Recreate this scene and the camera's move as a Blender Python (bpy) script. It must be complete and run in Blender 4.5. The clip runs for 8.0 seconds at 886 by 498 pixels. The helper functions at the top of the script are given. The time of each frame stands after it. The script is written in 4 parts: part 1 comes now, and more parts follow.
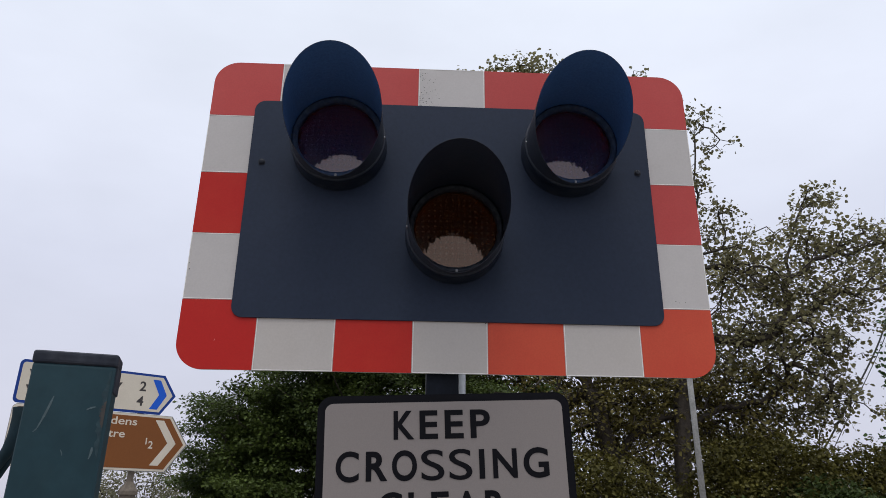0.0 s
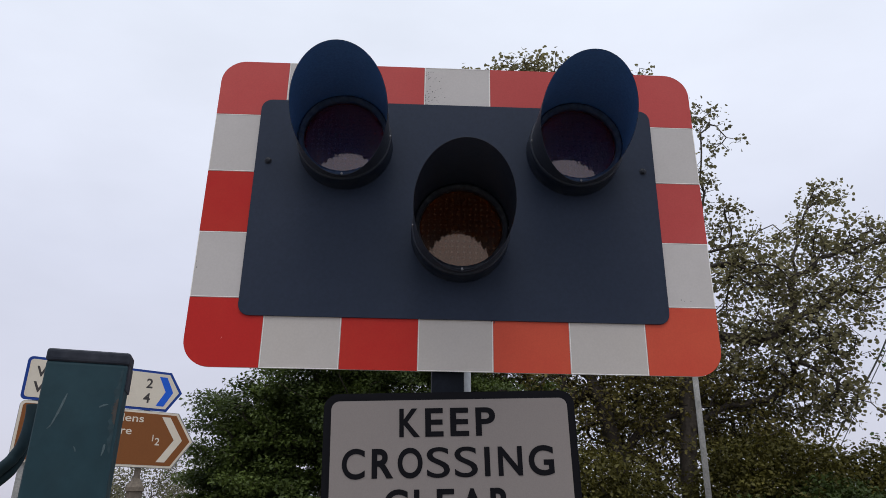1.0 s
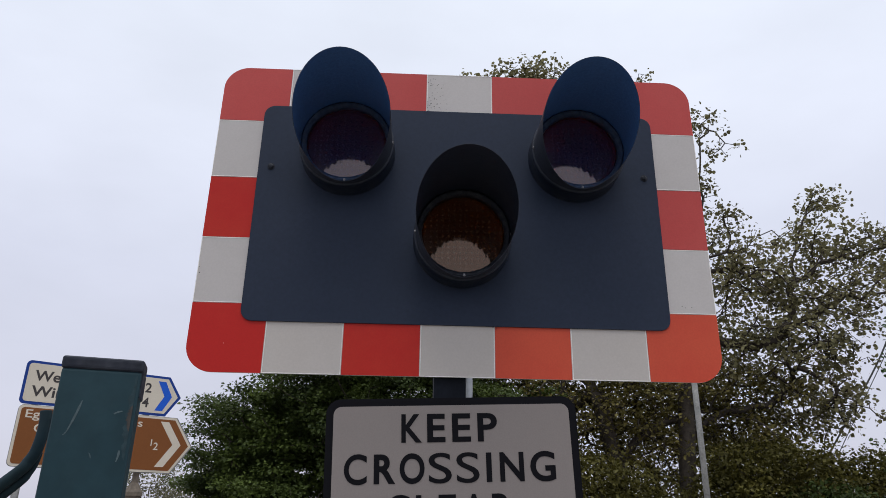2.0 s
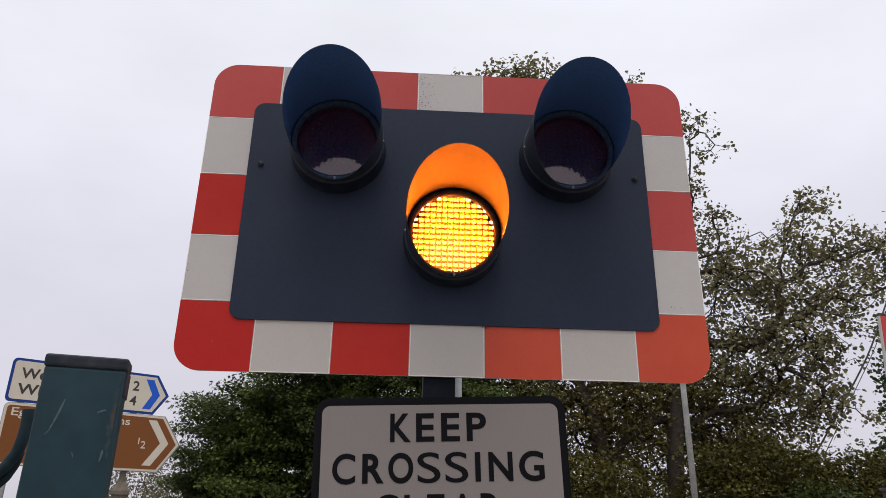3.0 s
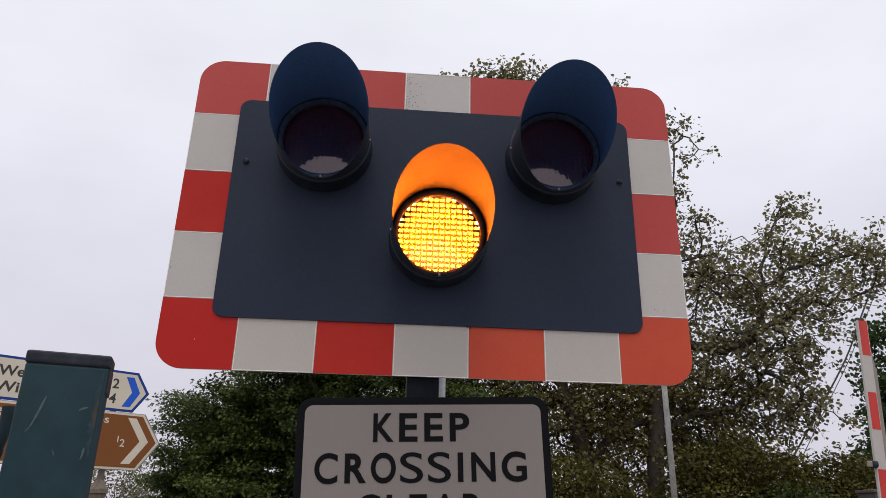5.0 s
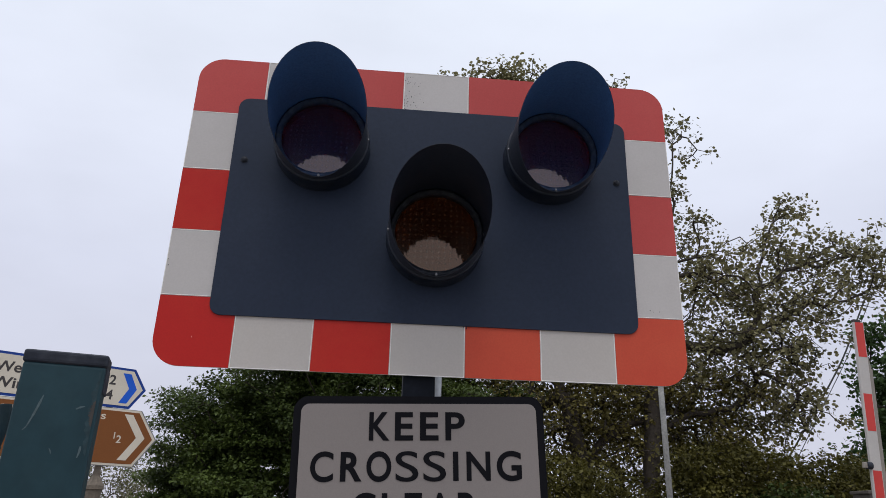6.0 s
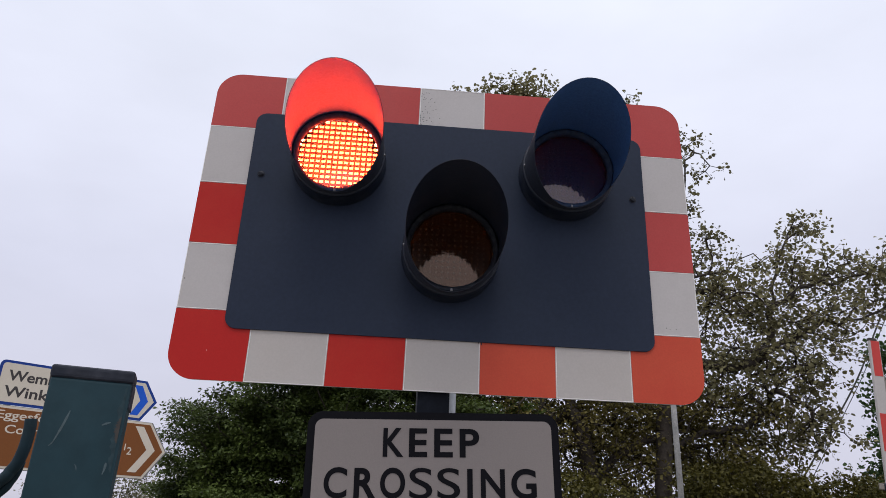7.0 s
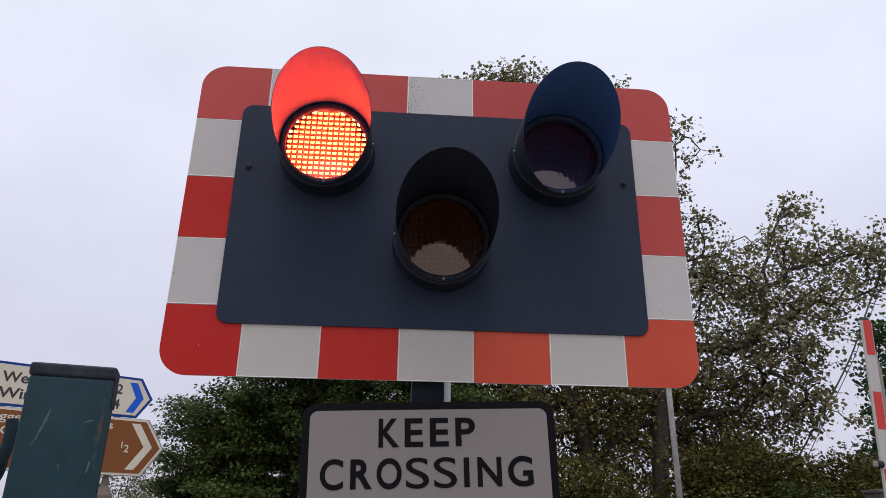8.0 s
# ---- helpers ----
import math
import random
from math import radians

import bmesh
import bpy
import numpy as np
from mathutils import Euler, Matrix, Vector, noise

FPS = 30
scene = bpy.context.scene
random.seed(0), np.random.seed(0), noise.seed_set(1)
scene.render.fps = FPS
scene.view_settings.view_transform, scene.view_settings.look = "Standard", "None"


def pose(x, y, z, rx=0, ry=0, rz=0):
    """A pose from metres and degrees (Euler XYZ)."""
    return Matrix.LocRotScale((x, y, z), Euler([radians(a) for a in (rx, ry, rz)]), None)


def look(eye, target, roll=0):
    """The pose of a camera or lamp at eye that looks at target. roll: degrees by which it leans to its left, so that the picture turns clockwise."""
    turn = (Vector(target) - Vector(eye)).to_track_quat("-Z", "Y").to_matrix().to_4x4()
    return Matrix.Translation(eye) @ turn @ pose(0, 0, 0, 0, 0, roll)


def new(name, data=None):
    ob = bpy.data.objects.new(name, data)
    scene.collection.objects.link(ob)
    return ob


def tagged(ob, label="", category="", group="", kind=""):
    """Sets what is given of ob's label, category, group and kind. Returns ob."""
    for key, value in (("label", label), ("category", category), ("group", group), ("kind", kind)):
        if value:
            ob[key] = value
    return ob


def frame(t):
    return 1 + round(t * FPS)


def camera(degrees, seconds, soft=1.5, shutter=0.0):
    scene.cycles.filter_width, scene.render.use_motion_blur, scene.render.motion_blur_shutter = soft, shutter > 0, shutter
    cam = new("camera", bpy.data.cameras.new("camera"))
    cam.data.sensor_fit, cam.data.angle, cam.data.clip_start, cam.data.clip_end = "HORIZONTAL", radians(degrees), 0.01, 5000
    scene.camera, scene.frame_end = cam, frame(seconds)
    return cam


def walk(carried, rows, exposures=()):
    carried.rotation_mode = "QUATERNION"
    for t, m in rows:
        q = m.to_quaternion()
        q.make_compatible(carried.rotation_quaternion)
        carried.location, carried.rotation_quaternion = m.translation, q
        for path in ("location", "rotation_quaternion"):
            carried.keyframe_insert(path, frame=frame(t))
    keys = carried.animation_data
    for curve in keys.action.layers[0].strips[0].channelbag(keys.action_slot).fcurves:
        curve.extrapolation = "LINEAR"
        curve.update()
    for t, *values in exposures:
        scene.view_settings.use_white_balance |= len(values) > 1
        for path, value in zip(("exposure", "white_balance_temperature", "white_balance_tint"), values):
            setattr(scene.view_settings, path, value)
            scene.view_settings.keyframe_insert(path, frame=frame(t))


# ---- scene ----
cam = camera(64.9, 8.0, soft=0.85)
PATH = [
    (0, (-0.084, -1.556, 1.546), (-0.005, 0.313, 2.255), 0.6),
    (0.5, (-0.084, -1.556, 1.546), (-0.017, 0.314, 2.252), 0.7),
    (1, (-0.085, -1.562, 1.5455), (-0.021, 0.309, 2.248), 0.8),
    (1.5, (-0.091, -1.567, 1.545), (-0.049, 0.302, 2.255), 0.9),
    (2, (-0.093, -1.569, 1.546), (-0.026, 0.297, 2.261), 0.9),
    (2.2, (-0.092, -1.571, 1.547), (-0.010, 0.298, 2.267), 0.7),
    (3.3, (-0.092, -1.563, 1.547), (0.006, 0.306, 2.257), 1.1),
    (3.5, (-0.092, -1.562, 1.547), (0.008, 0.306, 2.254), 1.2),
    (4, (-0.092, -1.563, 1.546), (0.028, 0.302, 2.257), 1.0),
    (4.5, (-0.093, -1.565, 1.5463), (0.04, 0.297, 2.264), 1.3),
    (4.7, (-0.094, -1.565, 1.547), (0.041, 0.296, 2.264), 1.3),
    (5.8, (-0.093, -1.571, 1.5465), (0.057, 0.293, 2.254), 1.2),
    (6, (-0.092, -1.572, 1.548), (0.052, 0.292, 2.259), 1.6),
    (6.5, (-0.095, -1.574, 1.5507), (0.033, 0.281, 2.286), 2.2),
    (7, (-0.103, -1.57, 1.551), (0.008, 0.282, 2.299), 2.4),
    (7.5, (-0.102, -1.564, 1.552), (0.017, 0.293, 2.286), 1.8),
    (8, (-0.098, -1.56, 1.552), (0.034, 0.301, 2.274), 0.8),
]
EXPOSURES = [(0.0, 0.06, 6500, 10), (2.7, 0.06, 6500, 10), (3.0, 0.08, 6930, 12), (5.5, 0.08, 6930, 12), (5.8, 0.06, 6500, 10), (6.0, 0.06, 6500, 10), (6.2, 0.06, 6520, 13), (8.0, 0.06, 6520, 13)]
walk(cam, [(t, look(eye, target, roll)) for t, eye, target, roll in PATH], EXPOSURES)

# ---- light ----
world = bpy.data.worlds.new("overcast_sky")
scene.world = world
world.use_nodes = True
wn, wl = world.node_tree.nodes, world.node_tree.links
wn.clear()
SUN_UP, SUN_TURN = 65.0, 187.0
sky = wn.new("ShaderNodeTexSky")
sky.sky_type, sky.sun_disc = "NISHITA", False
sky.sun_elevation, sky.sun_rotation = radians(SUN_UP), radians(SUN_TURN)
sky.air_density, sky.dust_density, sky.ozone_density = 1.0, 2.0, 1.5
coord = wn.new("ShaderNodeTexCoord")
split = wn.new("ShaderNodeSeparateXYZ")
wl.new(coord.outputs["Generated"], split.inputs[0])
veil = wn.new("ShaderNodeValToRGB")
veil.color_ramp.elements[0].position, veil.color_ramp.elements[0].color = 0.0, (0.555, 0.555, 0.65, 1)
veil.color_ramp.elements[1].position, veil.color_ramp.elements[1].color = 0.62, (0.845, 0.90, 1.01, 1)
step = veil.color_ramp.elements.new(0.30)
step.color = (0.672, 0.70, 0.825, 1)
veil.color_ramp.elements[2].position = 0.70
zenith = veil.color_ramp.elements.new(1.0)
zenith.color = (2.6, 2.7, 2.85, 1)
wl.new(split.outputs["Z"], veil.inputs["Fac"])
stretch = wn.new("ShaderNodeMapping")
stretch.inputs["Scale"].default_value = (1.0, 1.4, 2.6)
wl.new(coord.outputs["Generated"], stretch.inputs["Vector"])
drift = wn.new("ShaderNodeTexNoise")
drift.inputs["Scale"].default_value, drift.inputs["Detail"].default_value, drift.inputs["Roughness"].default_value = 2.2, 5.0, 0.5
wl.new(stretch.outputs[0], drift.inputs["Vector"])
puff = wn.new("ShaderNodeMapRange")
puff.inputs["From Min"].default_value, puff.inputs["From Max"].default_value = 0.3, 0.7
puff.inputs["To Min"].default_value, puff.inputs["To Max"].default_value = 0.93, 1.07
wl.new(drift.outputs["Fac"], puff.inputs["Value"])
cloud = wn.new("ShaderNodeVectorMath")
cloud.operation = "SCALE"
wl.new(veil.outputs["Color"], cloud.inputs[0])
wl.new(puff.outputs[0], cloud.inputs["Scale"])
bg_sky, bg_cloud, both, out = wn.new("ShaderNodeBackground"), wn.new("ShaderNodeBackground"), wn.new("ShaderNodeAddShader"), wn.new("ShaderNodeOutputWorld")
bg_sky.inputs["Strength"].default_value = 0.008
bg_cloud.inputs["Strength"].default_value = 0.97
wl.new(sky.outputs[0], bg_sky.inputs["Color"])
wl.new(cloud.outputs[0], bg_cloud.inputs["Color"])
wl.new(bg_sky.outputs[0], both.inputs[0])
wl.new(bg_cloud.outputs[0], both.inputs[1])
wl.new(both.outputs[0], out.inputs["Surface"])

sun = new("sun", bpy.data.lights.new("sun", "SUN"))
sun.data.energy, sun.data.angle, sun.data.color = 0.6, radians(25), (1.0, 0.95, 0.87)
sun.matrix_basis = look((-0.8, -6.5, 14), (0, 0, 0))


# ---- materials ----
def material(name, colour, rough=0.6, metal=0.0, grain=40.0, vary=0.12, stain=2.5, stain_to=None, stain_amount=0.25,
             bump=0.15, spec=0.5, each=0.0, depth=0.002):
    """A painted, stained or worn surface: fine grain, larger stains, relief, and a tone of its own for each piece."""
    m = bpy.data.materials.new(name)
    m.use_nodes = True
    n, l = m.node_tree.nodes, m.node_tree.links
    b = n["Principled BSDF"]
    b.inputs["Metallic"].default_value = metal
    b.inputs["Specular IOR Level"].default_value = spec
    tc = n.new("ShaderNodeTexCoord")
    fine, wide = n.new("ShaderNodeTexNoise"), n.new("ShaderNodeTexNoise")
    fine.inputs["Scale"].default_value, fine.inputs["Detail"].default_value = grain, 6.0
    wide.inputs["Scale"].default_value, wide.inputs["Detail"].default_value, wide.inputs["Roughness"].default_value = stain, 5.0, 0.65
    l.new(tc.outputs["Object"], fine.inputs["Vector"])
    l.new(tc.outputs["Object"], wide.inputs["Vector"])
    mask = n.new("ShaderNodeMapRange")
    mask.inputs["From Min"].default_value, mask.inputs["From Max"].default_value = 0.45, 0.75
    mask.inputs["To Max"].default_value = stain_amount
    l.new(wide.outputs["Fac"], mask.inputs["Value"])
    mix = n.new("ShaderNodeMix")
    mix.data_type = "RGBA"
    mix.inputs[6].default_value = (*colour, 1)
    mix.inputs[7].default_value = (*(stain_to or [c * 0.55 for c in colour]), 1)
    l.new(mask.outputs[0], mix.inputs[0])
    tone = n.new("ShaderNodeMapRange")
    tone.inputs["From Min"].default_value, tone.inputs["From Max"].default_value = 0.25, 0.75
    tone.inputs["To Min"].default_value, tone.inputs["To Max"].default_value = 1 - vary, 1 + vary
    l.new(fine.outputs["Fac"], tone.inputs["Value"])
    hsv = n.new("ShaderNodeHueSaturation")
    l.new(mix.outputs[2], hsv.inputs["Color"])
    if each:
        info = n.new("ShaderNodeObjectInfo")
        own = n.new("ShaderNodeMapRange")
        own.inputs["To Min"].default_value, own.inputs["To Max"].default_value = 1 - each, 1 + each
        l.new(info.outputs["Random"], own.inputs["Value"])
        times = n.new("ShaderNodeMath")
        times.operation = "MULTIPLY"
        l.new(tone.outputs[0], times.inputs[0])
        l.new(own.outputs[0], times.inputs[1])
        l.new(times.outputs[0], hsv.inputs["Value"])
    else:
        l.new(tone.outputs[0], hsv.inputs["Value"])
    l.new(hsv.outputs[0], b.inputs["Base Color"])
    ro = n.new("ShaderNodeMapRange")
    ro.inputs["To Min"].default_value, ro.inputs["To Max"].default_value = max(0.02, rough - 0.12), min(1.0, rough + 0.12)
    l.new(wide.outputs["Fac"], ro.inputs["Value"])
    l.new(ro.outputs[0], b.inputs["Roughness"])
    if bump:
        bp = n.new("ShaderNodeBump")
        bp.inputs["Strength"].default_value, bp.inputs["Distance"].default_value = bump, depth
        l.new(fine.outputs["Fac"], bp.inputs["Height"])
        l.new(bp.outputs[0], b.inputs["Normal"])
    return m


def lens_material(name, tint, body, low, pale):
    """Moulded signal lens: tinted clear plastic, a little cloudy, with a glossy face."""
    m = bpy.data.materials.new(name)
    m.use_nodes = True
    n, l = m.node_tree.nodes, m.node_tree.links
    n.clear()
    clear, cloudy, face = n.new("ShaderNodeBsdfTransparent"), n.new("ShaderNodeBsdfTranslucent"), n.new("ShaderNodeBsdfGlossy")
    skin = n.new("ShaderNodeBsdfDiffuse")
    clear.inputs["Color"].default_value = (*tint, 1)
    cloudy.inputs["Color"].default_value = (*tint, 1)
    skin.inputs["Color"].default_value = (*body, 1)
    face.inputs["Roughness"].default_value = 0.06
    face.inputs["Color"].default_value = (*(pale + (1 - pale) * math.sqrt(k) for k in tint), 1)
    a, b, c = n.new("ShaderNodeMixShader"), n.new("ShaderNodeMixShader"), n.new("ShaderNodeMixShader")
    a.inputs[0].default_value, b.inputs[0].default_value = 0.14, 0.16
    fres = n.new("ShaderNodeFresnel")
    fres.inputs["IOR"].default_value = 1.55
    lift = n.new("ShaderNodeMath")
    lift.operation = "MULTIPLY_ADD"
    lift.inputs[1].default_value, lift.inputs[2].default_value = 1.0, 0.035
    o = n.new("ShaderNodeOutputMaterial")
    l.new(clear.outputs[0], a.inputs[1])
    l.new(cloudy.outputs[0], a.inputs[2])
    l.new(a.outputs[0], b.inputs[1])
    l.new(skin.outputs[0], b.inputs[2])
    l.new(fres.outputs[0], lift.inputs[0])
    l.new(lift.outputs[0], c.inputs[0])
    # moulded dots in the grid of the lens
    tc, axes = n.new("ShaderNodeTexCoord"), n.new("ShaderNodeSeparateXYZ")
    l.new(tc.outputs["Object"], axes.inputs[0])
    waves = []
    for axis in ("X", "Z"):
        turn, wave = n.new("ShaderNodeMath"), n.new("ShaderNodeMath")
        turn.operation, wave.operation = "MULTIPLY_ADD", "COSINE"
        turn.inputs[1].default_value, turn.inputs[2].default_value = 2 * math.pi / (2 * 0.0965 / 14), math.pi
        l.new(axes.outputs[axis], turn.inputs[0])
        l.new(turn.outputs[0], wave.inputs[0])
        waves.append(wave)
    both_ways, dots = n.new("ShaderNodeMath"), n.new("ShaderNodeMapRange")
    both_ways.operation = "ADD"
    l.new(waves[0].outputs[0], both_ways.inputs[0])
    l.new(waves[1].outputs[0], both_ways.inputs[1])
    dots.inputs["From Min"].default_value, dots.inputs["From Max"].default_value = 0.9, 1.8
    dots.inputs["To Min"].default_value, dots.inputs["To Max"].default_value = low, 0.75
    l.new(both_ways.outputs[0], dots.inputs["Value"])
    l.new(dots.outputs[0], b.inputs[0])
    l.new(b.outputs[0], c.inputs[1])
    l.new(face.outputs[0], c.inputs[2])
    l.new(c.outputs[0], o.inputs["Surface"])
    return m


def glow_material(name, colour, strength):
    m = bpy.data.materials.new(name)
    m.use_nodes = True
    b = m.node_tree.nodes["Principled BSDF"]
    b.inputs["Base Color"].default_value = (0.1, 0.1, 0.1, 1)
    b.inputs["Emission Color"].default_value = (*colour, 1)
    b.inputs["Emission Strength"].default_value = strength
    return m


def leaf_material(name, dark, light, through_amount=0.25, rough=0.5):
    """Leaves: each one with its own green, thin enough to let some light through."""
    m = bpy.data.materials.new(name)
    m.use_nodes = True
    n, l = m.node_tree.nodes, m.node_tree.links
    b, o = n["Principled BSDF"], n["Material Output"]
    geo = n.new("ShaderNodeNewGeometry")
    tc, patch = n.new("ShaderNodeTexCoord"), n.new("ShaderNodeTexNoise")
    patch.inputs["Scale"].default_value, patch.inputs["Detail"].default_value = 0.9, 3.0
    l.new(tc.outputs["Object"], patch.inputs["Vector"])
    add = n.new("ShaderNodeMath")
    add.operation = "MULTIPLY_ADD"
    add.inputs[1].default_value = 0.42
    l.new(geo.outputs["Random Per Island"], add.inputs[0])
    sub = n.new("ShaderNodeMapRange")
    sub.inputs["From Min"].default_value, sub.inputs["From Max"].default_value = 0.3, 0.7
    sub.inputs["To Max"].default_value = 0.6
    l.new(patch.outputs["Fac"], sub.inputs["Value"])
    l.new(sub.outputs[0], add.inputs[2])
    ramp = n.new("ShaderNodeValToRGB")
    ramp.color_ramp.elements[0].color = (*dark, 1)
    ramp.color_ramp.elements[1].color = (*light, 1)
    l.new(add.outputs[0], ramp.inputs["Fac"])
    l.new(ramp.outputs["Color"], b.inputs["Base Color"])
    b.inputs["Roughness"].default_value = rough
    b.inputs["Specular IOR Level"].default_value = 0.15
    thin, mix = n.new("ShaderNodeBsdfTranslucent"), n.new("ShaderNodeMixShader")
    l.new(ramp.outputs["Color"], thin.inputs["Color"])
    mix.inputs[0].default_value = through_amount
    l.new(b.outputs[0], mix.inputs[1])
    l.new(thin.outputs[0], mix.inputs[2])
    l.new(mix.outputs[0], o.inputs["Surface"])
    return m


M_PANEL = material("dark_grey_sheet", (0.0165, 0.025, 0.0465), 0.6, vary=0.1, grain=120, stain=3, stain_to=(0.028, 0.038, 0.062), stain_amount=0.5, bump=0.05, spec=0.2)
M_BACK = material("pale_sheet_metal", (0.55, 0.54, 0.52), 0.5, metal=0.0)
M_RED = material("red_reflective_sheeting", (0.47, 0.020, 0.016), 0.42, vary=0.05, grain=260, stain=4, stain_to=(0.52, 0.046, 0.025), stain_amount=0.7, bump=0.05, each=0.06, spec=0.15)
# More orange red for the sheets at the lower right.
M_RED_ORANGE = material("orange_red_sheeting", (0.58, 0.085, 0.045), 0.45, vary=0.05, grain=260, stain=5, stain_to=(0.52, 0.055, 0.035), stain_amount=0.7, bump=0.05, each=0.04, spec=0.15)
# Upper red sheets: their stronger reflection and haze are put into a paler colour.
M_RED_PALE = material("pale_sheen_red_sheeting", (0.46, 0.060, 0.055), 0.5, vary=0.06, grain=260, stain=4, stain_to=(0.50, 0.085, 0.075), stain_amount=0.7, bump=0.05, each=0.04, spec=0.2)
# Same white sheeting, with the bottom row's warmer light put into the colour.
M_WHITE_WARM = material("warm_lit_white_sheeting", (0.500, 0.462, 0.426), 0.45, spec=0.2, vary=0.04, grain=220, stain=9, stain_to=(0.45, 0.405, 0.36), stain_amount=0.35, bump=0.05, each=0.03)
M_WHITE = material("white_reflective_sheeting", (0.505, 0.475, 0.455), 0.45, spec=0.2, vary=0.04, grain=220, stain=9, stain_to=(0.43, 0.40, 0.38), stain_amount=0.35, bump=0.05, each=0.03)
M_EDGE = material("clean_white_edge", (0.84, 0.82, 0.78), 0.4, vary=0.1, grain=200, spec=0.3)
M_SPECK = material("grey_lichen_specks", (0.16, 0.16, 0.15), 0.9)
# Black hood lining with the blue veiling glare put into its colour.
M_HOOD = material("blue_veiled_hood_paint", (0.048, 0.120, 0.300), 0.42, vary=0.2, grain=180, bump=0.2, depth=0.0015, spec=0.5, stain=14, stain_to=(0.040, 0.100, 0.25))
# Darker lining for the amber hood.
M_HOOD_DARK = material("darker_hood_paint", (0.0125, 0.0185, 0.033), 0.45, vary=0.2, grain=180, bump=0.2, depth=0.0015, spec=0.35, stain=14, stain_to=(0.014, 0.021, 0.037))
M_HOOD_OUT = material("weathered_hood_paint", (0.024, 0.028, 0.040), 0.5, vary=0.2, grain=150, bump=0.2, spec=0.3, stain=18, stain_to=(0.045, 0.050, 0.060), stain_amount=0.5)
M_BODY = material("black_housing_plastic", (0.009, 0.014, 0.026), 0.5, spec=0.3, vary=0.25, grain=150, bump=0.2, stain=18, stain_to=(0.05, 0.052, 0.055), stain_amount=0.5)
# Worn black rubber; the blue haze over the red lamps is in its colour.
M_GASKET = material("blue_veiled_worn_rubber", (0.016, 0.034, 0.078), 0.6, vary=0.4, grain=90, stain=60, stain_to=(0.09, 0.10, 0.10), stain_amount=0.35, bump=0.3, spec=0.25)
# The same worn rubber without the blue, for the amber lamp.
M_GASKET_DARK = material("dark_worn_rubber", (0.008, 0.011, 0.019), 0.6, vary=0.4, grain=90, stain=60, stain_to=(0.09, 0.10, 0.10), stain_amount=0.35, bump=0.3, spec=0.25)
M_SCREW = material("weathered_steel", (0.24, 0.24, 0.25), 0.45, metal=0.7, grain=300)
M_SCREW_DARK = material("painted_screw", (0.018, 0.021, 0.03), 0.5, grain=300, spec=0.2)
M_MASK = material("matt_black_mask", (0.004, 0.0035, 0.004), 0.9, bump=0, spec=0.03)
M_POLE = material("galvanised_steel", (0.36, 0.37, 0.38), 0.45, metal=0.55, grain=60, vary=0.15, stain=6, stain_to=(0.22, 0.23, 0.24), stain_amount=0.6)
M_POLE_DULL = material("weathered_galvanised_steel", (0.27, 0.265, 0.25), 0.6, metal=0.2, grain=50, vary=0.25, stain=5, stain_to=(0.12, 0.125, 0.12), stain_amount=0.7)
M_MAST = material("black_painted_steel", (0.006, 0.008, 0.012), 0.5, spec=0.08, grain=90, stain=12, stain_to=(0.018, 0.022, 0.032), stain_amount=0.6)
M_SIGN_WHITE = material("white_sign_sheeting", (0.248, 0.218, 0.203), 0.5, spec=0.15, vary=0.05, grain=420, stain=3, stain_to=(0.245, 0.218, 0.202), stain_amount=0.5, bump=0.06)
M_SIGN_BLACK = material("black_sign_film", (0.006, 0.006, 0.008), 0.55, vary=0.1, grain=200, bump=0.03, spec=0.08)
M_POST_GREEN = material("dark_green_paint", (0.0125, 0.038, 0.048), 0.46, spec=0.22, vary=0.15, grain=70, stain=22, stain_to=(0.023, 0.055, 0.066), stain_amount=0.7, bump=0.12, depth=0.0008)
M_SCRATCH = material("pale_scratch", (0.062, 0.096, 0.105), 0.7, vary=0.3, grain=300)
M_WORN = material("worn_grey_paint", (0.024, 0.048, 0.057), 0.6, vary=0.3, grain=200, spec=0.2)
M_RUST = material("rust_bloom", (0.048, 0.042, 0.038), 0.85, vary=0.3, grain=200)
M_CAP = material("black_plastic_cap", (0.022, 0.026, 0.037), 0.6, spec=0.15, vary=0.25, grain=160, stain=40, stain_to=(0.07, 0.07, 0.075), stain_amount=0.4)
M_RAIL = material("dark_green_rail_paint", (0.011, 0.026, 0.035), 0.65, spec=0.15, vary=0.2, grain=90, stain=20, stain_to=(0.05, 0.07, 0.06))
M_ROAD_WHITE = material("cream_sign_face", (0.62, 0.56, 0.46), 0.5, spec=0.2, vary=0.04, grain=80, stain=2.0, stain_to=(0.52, 0.46, 0.37), stain_amount=0.5, bump=0.03)
M_ROAD_BLUE = material("blue_sign_film", (0.012, 0.10, 0.55), 0.5, spec=0.2, vary=0.06, grain=80, bump=0.03)
M_ROAD_NAVY = material("navy_sign_border", (0.010, 0.045, 0.24), 0.5, spec=0.2, vary=0.06, grain=80, bump=0.03)
M_ROAD_BROWN = material("brown_sign_film", (0.20, 0.072, 0.022), 0.5, spec=0.15, vary=0.06, grain=60, stain=2, stain_to=(0.16, 0.06, 0.02), bump=0.03)
M_ROAD_GREY = material("grey_sign_edge", (0.22, 0.22, 0.22), 0.5, metal=0.4)
M_ROAD_TEXT = material("dark_sign_letters", (0.035, 0.028, 0.026), 0.5, bump=0.02)
M_BOOM_RED = material("red_boom_film", (0.55, 0.035, 0.025), 0.4, vary=0.06, bump=0.03)
